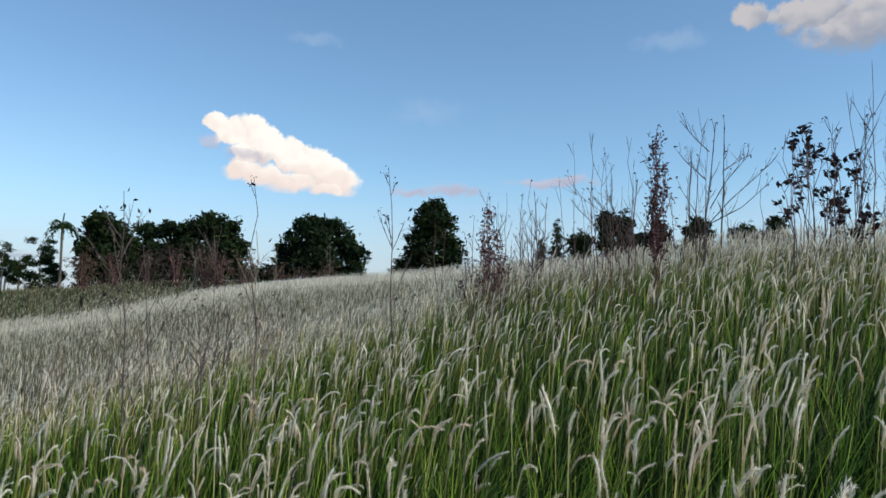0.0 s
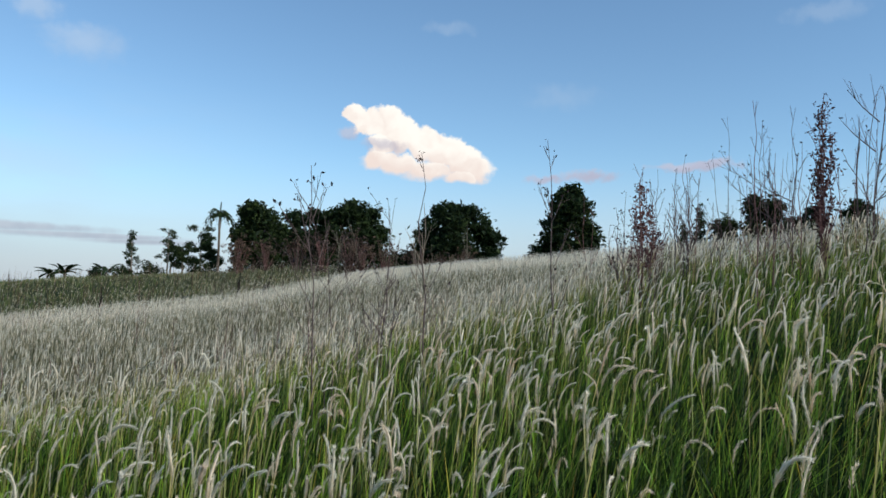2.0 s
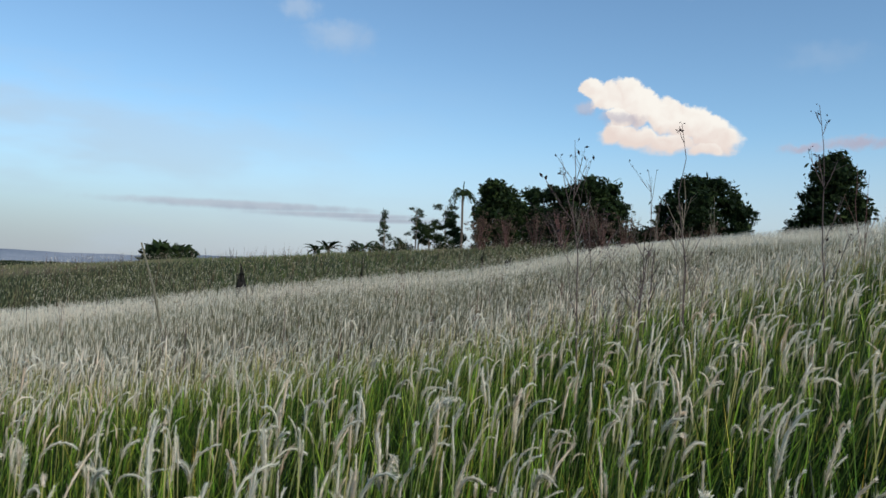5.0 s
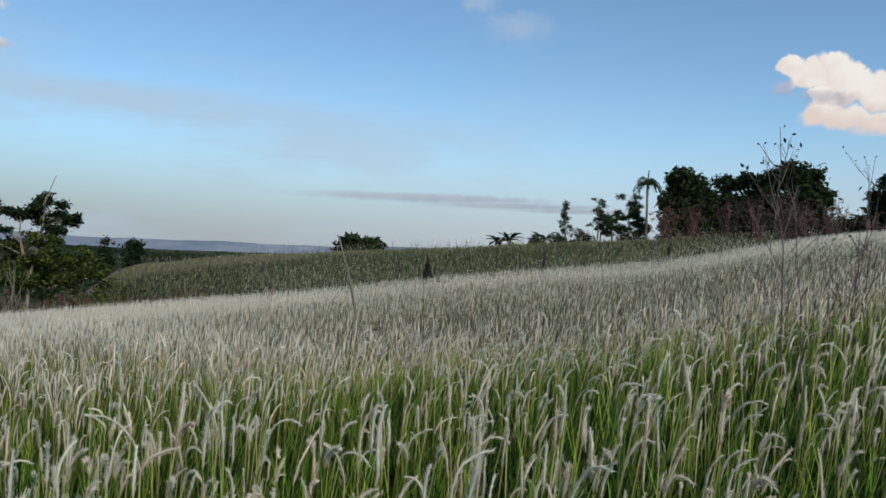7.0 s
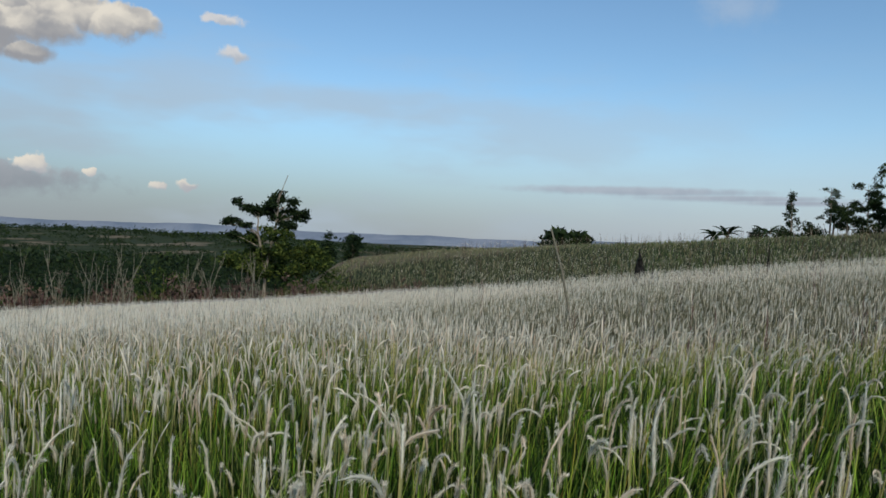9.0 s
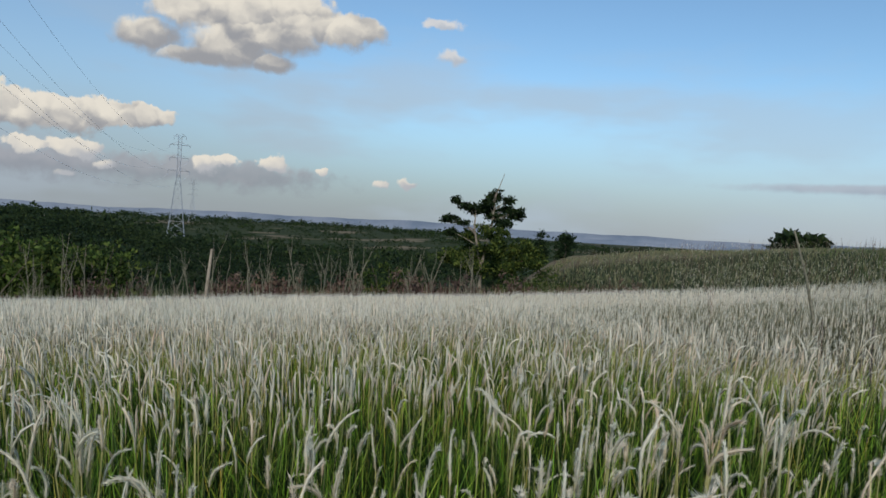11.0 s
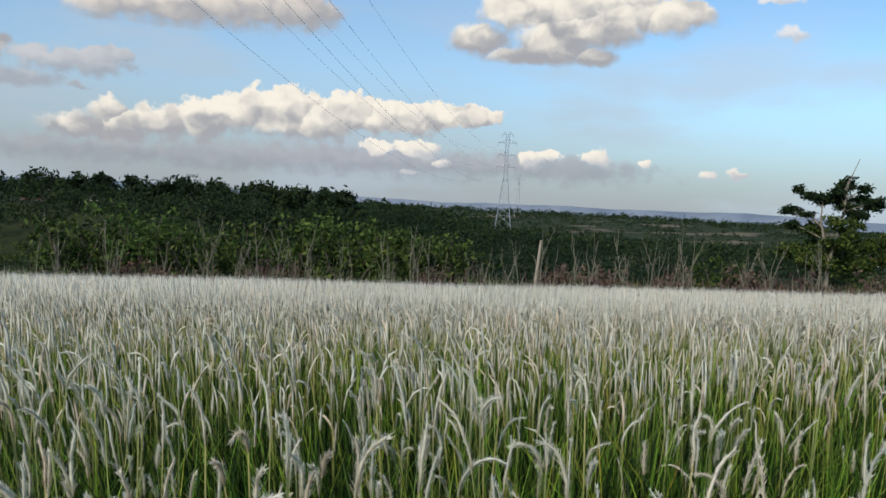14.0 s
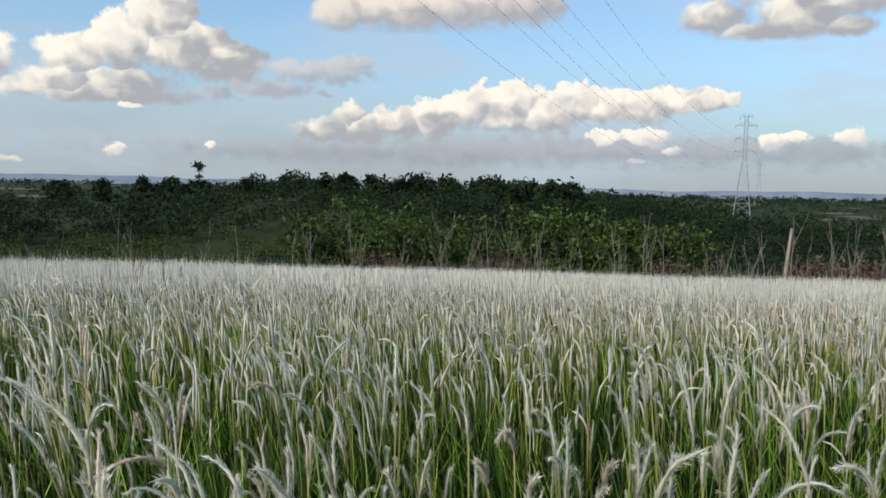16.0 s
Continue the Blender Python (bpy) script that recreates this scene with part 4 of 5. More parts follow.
for i in range(16):
    plant(saps[i % 6], rb.uniform(-29, -10), rb.uniform(55, 60), rb.uniform(0.9, 1.8))
# dark reddish stalks standing in the tall grass itself
stalks = [bare_sapling(440 + i, 1.7, "thin reddish-brown leafless stalk standing in the tall grass", "dry stalks in the tall grass", M_TWIG_RED, 2 + i, 0.014) for i in range(3)]
for i in range(52):
    a = rb.uniform(90, 128) if i < 42 else rb.uniform(134, 144)
    plant(stalks[i % 3], *polar(a, rb.uniform(22, 30) if i < 42 else rb.uniform(12, 24)), rb.uniform(0.75, 1.15))
# ---- dry weeds that stand in the tall grass ----
def pods(r_, tips, count, size, spread):
    """Small folded husks or leaves in tufts about the tips."""
    V, F = [], []
    for t in tips:
        for _ in range(count):
            c = np.array(t) + r_.normal(size=3) * spread
            a, b_ = r_.normal(size=3), r_.normal(size=3)
            a /= np.linalg.norm(a)
            b_ = np.cross(a, b_)
            b_ /= np.linalg.norm(b_) + 1e-9
            n_ = np.cross(a, b_)
            s = size * r_.uniform(0.6, 1.3)
            o = len(V)
            V += [tuple(c - a * s), tuple(c + b_ * s * 0.5 + n_ * s * 0.25), tuple(c + a * s), tuple(c - b_ * s * 0.5 + n_ * s * 0.25)]
            F += [(o, o + 1, o + 2), (o, o + 2, o + 3)]
    return V, F


def weed(name, x, y, top, seed, label, stems=3, spread=0.25, branch=6, angle=0.75, long=0.35, r0=0.012, leaf=None, leaf_n=3, leaf_size=0.02, leaf_spread=0.02,
         along=0.0, mat=None, bow=0.0, clear=0.35, group="dry weeds in the grass"):
    """Dry upright weed: separate stems, forking twigs, and husks or leaves where it still has them."""
    r_ = np.random.default_rng(seed)
    g = h(x, y) - 0.03
    k = top - g
    w_ = tagged(new(name), label, "weed", group)
    w_.location = (x, y, g)
    mat = mat or M_TWIG
    tips = []
    for i in range(stems):
        a = r_.uniform(0, 6.28)
        hgt = k * (1.0 if i == 0 else r_.uniform(0.6, 0.95))
        off = spread * k * r_.uniform(0.3, 1.0) * (0.35 if i == 0 else 1)
        end = Vector((math.cos(a) * off, math.sin(a) * off, hgt))
        mid = Vector((math.cos(a + 1.2) * bow * k, math.sin(a + 1.2) * bow * k, 0))
        pts = [end * s + Vector((0, 0, 0.12 * hgt * s * (1 - s))) + mid * math.sin(3.1 * s) + Vector(r_.normal(size=3) * 0.006 * k) for s in np.linspace(0, 1, 9)]
        pts[0] = Vector((end.x * 0.05, end.y * 0.05, -0.05))
        V, F = [], []
        limb(V, F, pts, [r0 * (1 - 0.75 * s) for s in np.linspace(0, 1, 9)], 5)
        part("stem", V, F, mat, w_)
        tips.append(tuple(pts[-1]))
        for j in range(branch):
            s = r_.uniform(clear, 0.95)
            q = pts[int(s * 8)].lerp(pts[min(8, int(s * 8) + 1)], s * 8 - int(s * 8))
            b_ = r_.uniform(0, 6.28)
            ln = long * k * (1.15 - s) * r_.uniform(0.6, 1.2)
            d = Vector((math.cos(b_) * angle, math.sin(b_) * angle, 1)).normalized()
            e = q + d * ln + Vector((0, 0, 0.1 * ln))
            V2, F2 = [], []
            limb(V2, F2, [q, q + d * ln * 0.5, e], [r0 * 0.5 * (1.1 - 0.6 * s), r0 * 0.38, r0 * 0.16], 4)
            tips.append(tuple(e))
            for _ in range(2):
                q2 = q.lerp(e, r_.uniform(0.35, 0.85))
                d2 = (d + Vector(r_.normal(size=3) * 0.45)).normalized()
                e2 = q2 + d2 * ln * r_.uniform(0.25, 0.5)
                limb(V2, F2, [q2, e2], [r0 * 0.26, r0 * 0.12], 3)
                tips.append(tuple(e2))
            part("twig", V2, F2, mat, w_)
        for _ in range(int(along * 40)):
            s = r_.uniform(clear, 0.98)
            tips.append(tuple(pts[int(s * 8)].lerp(pts[min(8, int(s * 8) + 1)], s * 8 - int(s * 8)) + Vector(r_.normal(size=3) * leaf_spread)))
    if leaf:
        V, F = pods(r_, tips, leaf_n, leaf_size, leaf_spread)
        part("dry_leaves", V, F, leaf, w_)
    return w_


M_HUSK = leaf_material("dark_husk", (0.018, 0.014, 0.018), (0.035, 0.024, 0.03), (0.08, 0.05, 0.05), 0.15)
M_HUSK_RED = leaf_material("red_husk", (0.05, 0.02, 0.022), (0.11, 0.045, 0.045), (0.24, 0.14, 0.13), 0.2)

# on the crest
def open_shrub(x, y, az_, seed, label, arms, r0=0.014, mat=None):
    """Bare shrub with long open arms; each arm is a run of (across, height over the ground) with side twigs."""
    r_ = np.random.default_rng(seed)
    g = h(x, y)
    w_ = tagged(new("bare_shrub"), label, "shrub", "dry weeds in the grass")
    w_.location = (x, y, g)
    rx, ry = math.cos(radians(az_)), math.sin(radians(az_))
    tips = []
    for arm in arms:
        d0, d1 = r_.uniform(-0.1, 0.1), r_.uniform(-0.5, 0.5)
        pts = []
        for i, (dx, z) in enumerate(arm):
            d = d0 + (d1 - d0) * i / (len(arm) - 1)
            pts.append(Vector((dx * rx - d * ry, dx * ry + d * rx, z)))
        rad = r0 * (1.0 if arm[0][1] < 0.1 else 0.6)
        V, F = [], []
        limb(V, F, pts, [rad * (1 - 0.65 * i / (len(pts) - 1)) for i in range(len(pts))], 5)
        part("stem", V, F, mat or M_TWIG, w_)
        tips.append(tuple(pts[-1]))
        V, F = [], []
        for _ in range(7):
            i = int(r_.integers(max(0, len(pts) - 3), len(pts) - 1))
            q = pts[i].lerp(pts[i + 1], r_.uniform(0.2, 0.95))
            if q.z < 0.9:
                continue
            d = ((pts[i + 1] - pts[i]).normalized() * 0.7 + Vector((r_.normal() * 0.35, r_.normal() * 0.35, 0.55))).normalized()
            e = q + d * r_.uniform(0.12, 0.34)
            limb(V, F, [q, q.lerp(e, 0.5) + Vector((0.01, 0, -0.008)), e], [rad * 0.4, rad * 0.3, rad * 0.16], 4)
            tips.append(tuple(e))
        if V:
            part("twig", V, F, mat or M_TWIG, w_)
    V, F = pods(r_, tips[::2], 2, 0.02, 0.012)
    part("dry_leaves", V, F, M_HUSK, w_)
    return w_


open_shrub(3.22, 10.52, -17, 500, "tall bare dry shrub with long forking branches",
           [[(0, -0.1), (0.03, 1.3), (0.12, 2.0), (0.2, 2.78)], [(0.2, -0.1), (0.24, 1.2), (0.27, 1.7), (0.29, 2.5)], [(0.1, 2.3), (-0.08, 2.45), (-0.25, 2.64)], [(0.05, 1.9), (-0.2, 2.2), (-0.36, 2.46)],
            [(0.03, 1.25), (0.35, 1.6), (0.72, 1.92), (0.82, 2.0)], [(0.05, 1.28), (0.5, 1.5), (0.82, 1.78)], [(0.27, 2.0), (0.5, 2.2), (0.66, 2.32)], [(-0.15, -0.1), (-0.17, 1.6), (-0.13, 2.1)],
            [(0.1, 1.5), (0.3, 1.85), (0.6, 2.2)], [(0.02, 1.1), (-0.1, 1.5), (-0.3, 1.85)]])
open_shrub(2.35, 10.9, -12, 501, "bare dry shrub with long arms slanting low to one side",
           [[(0, -0.1), (-0.02, 1.2), (0.08, 2.1)], [(0, 1.35), (-0.38, 1.6), (-0.68, 1.85), (-0.82, 1.95)], [(0, 1.42), (-0.23, 1.55), (-0.45, 1.72), (-0.55, 1.85)], [(-0.1, 1.05), (-0.45, 1.35), (-0.75, 1.68), (-0.88, 1.85)],
            [(0.0, 1.1), (-0.2, 1.4), (-0.32, 1.9)], [(0.1, -0.1), (0.16, 1.3), (0.34, 2.05)], [(-0.2, 1.5), (-0.3, 1.75), (-0.28, 2.0)], [(-0.1, -0.1), (-0.25, 1.1), (-0.4, 1.5)]], 0.012)
weed("seed_weed", 2.04, 8.25, 3.78, 502, "upright weed crowded with reddish-brown seed husks", 5, 0.06, 9, 0.4, 0.22, 0.011, M_HUSK_RED, 3, 0.022, 0.02, along=1.3, mat=M_TWIG_RED)
weed("leafy_weed", 4.12, 9.11, 4.0, 503, "dry weed with dark curled leaves clinging to its stems", 6, 0.2, 5, 0.6, 0.3, 0.01, M_HUSK, 4, 0.042, 0.022, clear=0.45)
weed("leafy_weed", 4.75, 9.5, 3.75, 504, "dry weed with dark curled leaves in bunches", 5, 0.2, 5, 0.6, 0.28, 0.01, M_HUSK, 4, 0.042, 0.022, clear=0.45)
weed("bare_shrub", 5.6, 11.2, 4.75, 505, "tall thin bare stems with few dry leaves", 7, 0.25, 4, 0.5, 0.3, 0.011, M_HUSK, 1, 0.025, 0.01)
weed("bare_shrub", 6.6, 11.6, 4.5, 506, "tall thin bare stems bowing outward", 6, 0.3, 4, 0.5, 0.3, 0.011, M_HUSK, 1, 0.02, 0.01)
weed("purple_weed", 0.27, 8.7, 3.05, 507, "bushy weed with dull purple-brown leaves", 7, 0.11, 8, 0.5, 0.2, 0.008, M_HUSK_RED, 4, 0.02, 0.022, clear=0.4, along=0.3, mat=M_TWIG_RED)
weed("purple_weed", 0.05, 8.9, 2.85, 508, "thin pale-stemmed weed with scattered dark leaves", 7, 0.16, 5, 0.5, 0.2, 0.007, M_HUSK, 2, 0.018, 0.018, clear=0.45, mat=M_TWIG)
weed("dry_stalk", 0.75, 8.9, 3.1, 511, "upright forked dry stems beside a leafy weed", 4, 0.12, 5, 0.5, 0.25, 0.008)
weed("bare_shrub", 1.01, 10.65, 3.48, 509, "bare forked dry weed on the crest", 3, 0.12, 6, 0.7, 0.35, 0.011)
weed("leafy_weed", 3.75, 12.6, 3.2, 510, "low dull olive weed among the grass tops", 8, 0.3, 6, 0.7, 0.3, 0.009, M_LEAF_MID, 3, 0.03, 0.03, clear=0.3)
rw = np.random.default_rng(17)
for i in range(52):
    a = rw.uniform(-31, 3)
    r = rw.uniform(6.5, 13)
    x, y = polar(a, r)
    weed("dry_stalk", x, y, h(x, y) + rw.uniform(1.35, 2.2) * (1.25 if a < -8 else 1.0), 520 + i, "thin leafless dry stalks rising above the grass", rw.integers(1, 4), 0.15, rw.integers(2, 5), 0.6, 0.3, 0.007,
         M_HUSK if i % 3 == 0 else None, 1, 0.016, 0.008, mat=M_TWIG_RED if i % 2 else M_TWIG, group="dry stalks on the crest")
# single stalks nearer by
weed("dry_stalk", -1.5, 5.4, 2.68, 560, "lone dry stalk with a tuft of husks at its tip", 1, 0.05, 4, 0.5, 0.25, 0.008, M_HUSK, 2, 0.018, 0.012)
weed("bare_shrub", -1.5, 5.6, 2.3, 561, "pale bare twiggy shrub behind a stalk", 3, 0.15, 8, 0.6, 0.3, 0.008, mat=M_BARK_PALE)
weed("dry_stalk", -0.59, 5.9, 2.81, 562, "tall crooked dry stalk with hanging husks", 1, 0.08, 9, 0.5, 0.25, 0.008, M_HUSK, 1, 0.018, 0.012, bow=0.03)
weed("dry_twig", -2.03, 6.07, 1.83, 563, "small forked dead twig above the plumes", 2, 0.2, 4, 0.9, 0.45, 0.012, clear=0.5)
weed("dry_stalk", -2.02, 4.6, 2.45, 564, "leaning dry stalk with thin side twigs", 1, 0.18, 9, 0.8, 0.4, 0.008, M_HUSK, 1, 0.02, 0.01)
weed("bare_shrub", -2.0, 5.0, 2.15, 565, "bare dry shrub with crossing twigs", 3, 0.3, 6, 0.9, 0.4, 0.006, M_HUSK, 1, 0.014, 0.01)
weed("bare_shrub", -1.75, 4.9, 2.25, 566, "bare dry shrub with fine drooping twigs", 2, 0.25, 8, 0.8, 0.4, 0.005, M_HUSK, 1, 0.01, 0.008)
for i in range(40):
    a = rw.uniform(14, 60)
    r = rw.uniform(7, 26)
    x, y = polar(a, r)
    weed("dry_stalk", x, y, h(x, y) + rw.uniform(1.15, 1.75), 600 + i, "thin leafless stalks in the pale grass", rw.integers(1, 4), 0.15, rw.integers(1, 4), 0.6, 0.3, 0.009, None,
         mat=M_TWIG_RED if i % 2 else M_TWIG, group="dry stalks in the pale grass")
for i in range(16):
    a = rw.uniform(75, 140)
    x, y = polar(a, rw.uniform(14, 29))
    weed("dry_stalk", x, y, h(x, y) + rw.uniform(1.2, 1.8), 660 + i, "thin leafless stalks in the pale grass", rw.integers(1, 4), 0.15, rw.integers(1, 4), 0.6, 0.3, 0.01, None,
         mat=M_TWIG_RED, group="dry stalks in the pale grass")


def dead_pole(x, y, top, lean, r0, seed, mat, label, name="dead_pole", snag=2):
    r_ = np.random.default_rng(seed)
    g = h(x, y)
    p_ = tagged(new(name), label, "dead tree")
    p_.location = (x, y, g)
    k = top - g
    V, F = [], []
    split = 0.62 if name == "stump" else 1.0
    limb(V, F, [(0, 0, -0.2), (lean[0] * 0.3, lean[1] * 0.3, k * 0.3 * split), (lean[0] * 0.62 + 0.02, lean[1] * 0.62, k * 0.66 * split), (lean[0], lean[1], k * split)], [r0, r0 * 0.9, r0 * 0.75, r0 * 0.5], 7)
    part("trunk", V, F, mat, p_, smooth=True)
    if name == "stump":
        for i in range(3):
            V, F = [], []
            a = 2.1 * i + 0.6
            q = Vector((lean[0] * 0.8 + math.cos(a) * r0 * 0.35, lean[1] * 0.8 + math.sin(a) * r0 * 0.35, k * 0.5))
            tip = Vector((lean[0] * 1.7, lean[1] * 1.7, k)) if i == 0 else q + Vector((math.cos(a) * r0 * 0.3, math.sin(a) * r0 * 0.3, k * r_.uniform(0.2, 0.34)))
            limb(V, F, [q, q.lerp(tip, 0.5), tip], [r0 * 0.45, r0 * 0.3, r0 * 0.05], 5)
            part("splinter", V, F, mat, p_)
    for i in range(snag):
        t, a = r_.uniform(0.35, 0.8), r_.uniform(0, 6.28)
        V, F = [], []
        q = Vector((lean[0] * t, lean[1] * t, k * t))
        limb(V, F, [q, q + Vector((math.cos(a) * 0.2, math.sin(a) * 0.2, 0.15)) * k * 0.3], [r0 * 0.45, r0 * 0.15], 5)
        part("broken_branch", V, F, mat, p_)


dead_pole(-21.6, 21.7, 1.5, (-0.2, 0.14), 0.3, 700, M_CHAR, "charred split tree stump standing in the grass", "stump", 1)
dead_pole(-21.25, 21.9, 0.75, (0.1, -0.06), 0.15, 701, M_CHAR, "lower charred stump beside a taller one", "stump", 0)
dead_pole(-20.4, 27.9, 2.0, (0.02, 0.02), 0.09, 702, M_CHAR, "thin charred post-like stump on the slope", "stump", 1)
dead_pole(-20.0, 39.2, 2.9, (0.1, 0.02), 0.11, 703, M_CHAR, "broken charred stump on the slope", "stump", 2)
dead_pole(-18.8, 39.8, 2.45, (0.22, 0.1), 0.24, 704, M_CHAR, "slanting charred stump on the slope", "stump", 1)
dead_pole(-29.6, -1.2, 0.3, (0.05, 0.2), 0.085, 705, M_BARK_PALE, "grey weathered dead trunk at the edge of the grass", "dead_pole", 1)
dead_pole(-12.95, 10.72, 1.85, (-0.42, -0.55), 0.034, 706, M_SAPLING, "leaning grey broken pole in the grass")
# ---- the lone tree at the valley edge ----
def lone_tree(x, y, az_):
    g = h(x, y)
    tree = tagged(new("young_tree"), "young pale-stemmed tree with separate tufts of dark green leaves", "tree")
    tree.location = (x, y, g)
    rx, ry = math.cos(radians(az_)), math.sin(radians(az_))
    r_ = np.random.default_rng(91)

    def at(dx, z, d=0.0):
        return Vector((dx * rx - d * ry, dx * ry + d * rx, z - g))

    # tufts: across the tree, height, half width, half height
    tufts = [(-2.0, 3.8, 0.34, 0.28), (-2.4, 2.42, 0.6, 0.22), (-2.8, 2.3, 0.3, 0.12), (-1.15, 3.36, 0.65, 0.24), (-0.6, 3.05, 0.5, 0.2), (0.9, 4.2, 0.62, 0.42), (0.35, 3.75, 0.45, 0.22), (0.15, 3.25, 0.85, 0.36),
             (1.9, 3.94, 0.45, 0.26), (2.4, 2.95, 0.66, 0.42), (1.6, 2.25, 0.78, 0.32), (0.9, 2.75, 0.75, 0.26), (1.7, 3.3, 0.6, 0.22), (-2.25, 1.4, 0.45, 0.27), (-1.5, 2.15, 0.55, 0.16), (2.9, 3.2, 0.3, 0.18), (1.0, 4.65, 0.25, 0.16)]
    skirt = [(-1.1, 1.05, 1.1, 0.32), (1.1, 1.5, 1.3, 0.42), (-0.7, -0.1, 1.3, 0.65), (1.6, 0.25, 1.7, 0.7), (3.2, 0.3, 1.3, 0.65), (-2.0, -0.4, 1.1, 0.6), (4.0, -0.5, 1.2, 0.6), (-0.2, -1.2, 1.7, 0.6), (2.0, -1.0, 1.6, 0.6)]
    V, F = [], []
    limb(V, F, [at(0, g - 0.3), at(0.1, -1.2), at(-0.25, 0.4), at(-0.55, 1.9), at(-0.5, 3.0)], [0.14, 0.12, 0.1, 0.07, 0.03])
    limb(V, F, [at(0.05, -1.6), at(0.35, 0.2), at(0.7, 1.8), at(0.85, 3.2), at(0.95, 4.4)], [0.11, 0.09, 0.07, 0.05, 0.02])
    lob = []
    for dx, z, hw, hh in tufts:
        d = r_.uniform(-0.9, 0.9)
        c = at(dx, z, d)
        s = -0.5 if dx < -0.3 else 0.75
        limb(V, F, [at(s, z - 0.8), at(s * 0.4 + dx * 0.6, z - 0.25, d * 0.5), c], [0.04, 0.028, 0.01], 4)
        lob.append((*c, hw, hw, hh))
    part("trunk", V, F, M_BARK_PALE, tree)
    V, F = [], []
    limb(V, F, [at(0.92, 4.2), at(1.2, 5.1), at(1.5, 5.95)], [0.035, 0.028, 0.02], 4)
    part("bare_leader", V, F, M_BARK_PALE, tree)
    V, F = leaf_cloud(r_, lob, 9500, 0.12, flat=0.3, shell=0.15)
    part("crown", V, F, M_LEAF_DARK, tree)
    low = []
    for dx, z, hw, hh in skirt:
        c = at(dx, z, r_.uniform(-1.2, 1.2))
        low.append((*c, hw * 0.8, hw * 0.8, hh * 0.85))
        low += [(c.x + r_.normal() * hw * 0.6, c.y + r_.normal() * hw * 0.6, c.z + r_.uniform(0, 1) * hh, 0.4, 0.4, 0.28) for _ in range(3)]
    V, F = leaf_cloud(r_, low, 9000, 0.14, shell=0.4)
    part("lower_foliage", V, F, M_LEAF_SCRUB, tree, "mid-green foliage round the foot")


lone_tree(-55.24, 18.26, 70.5)

# trees on the far edge of the neighbouring slope
for i, (x, y, top, w, what) in enumerate([(-137.9, 59.4, 3.2, 3.4, "small dark tree on the far edge of the slope"), (-135.9, 63.8, 3.1, 4.4, "dark spreading tree on the far edge of the slope"),
                                          (-70.5, 59.2, 3.2, 1.5, "dark bushy tree on the skyline"), (-69.7, 60.4, 2.0, 1.3, "low dark bushy tree on the skyline"), (-68.8, 61.3, 1.8, 1.3, "low dark bushy tree on the skyline"),
                                          (-133.0, 70.0, -0.4, 7.0, "low dark hedge tree on the far edge"), (-131.0, 76.0, -0.3, 7.0, "low dark hedge tree on the far edge"), (-128.0, 83.0, -0.2, 7.0, "low dark hedge tree on the far edge"), (-139.0, 52.0, -0.8, 7.0, "low dark hedge tree on the far edge")]):
    g = h(x, y)
    tagged(broad_tree("skyline_tree", x, y, g, max(top + 0.1 - g, 1.3), w, 800 + i, what, leaves=2600, size=0.2, low=0.15), group="trees on the skyline")


# ---- woods and thickets too far to count ----
def woodland(name, spots, label, mat, leaf, per, cat="trees"):
    r_ = np.random.default_rng(len(spots))
    VV, FF, o = [], [], 0
    for x, y, hgt, w in spots:
        g = h(x, y)
        lob = [(x, y, g + hgt * 0.55, w * 0.5, w * 0.5, hgt * 0.42)] + [(x + r_.normal() * w * 0.3, y + r_.normal() * w * 0.3, g + hgt * r_.uniform(0.3, 0.9), w * 0.26, w * 0.26, hgt * 0.16) for _ in range(4)]
        V, F = leaf_cloud(r_, lob, per, leaf, shell=0.5)
        VV += V
        FF += [tuple(i + o for i in f) for f in F]
        o += len(V)
    return tagged(mesh_object(name, VV, FF, mat), label, cat, kind="stuff")


rf = np.random.default_rng(23)


def skyline(a):
    """Degrees over the horizon that the woods reach, by compass angle."""
    return float(np.interp(a, [66, 74, 80, 85, 89, 93, 97, 98.6, 101, 103, 105, 108, 111, 118, 125, 128, 130, 137, 140, 150],
                           [-0.6, -0.2, -0.2, -0.2, 0.0, -0.1, -0.2, 0.1, 0.1, 0.25, 0.5, 0.72, 0.85, 0.75, 0.6, 0.45, 0.1, 0.0, -0.35, -0.6]))


def under_skyline(spots):
    """Woods trimmed to the height of the skyline."""
    out = []
    for x, y, t, w in spots:
        top = 1.6 + math.hypot(x, y) * math.tan(radians(skyline(turned(x, y)))) - h(x, y)
        if top > 1.2:
            out.append((x, y, min(t, top), w))
    return out


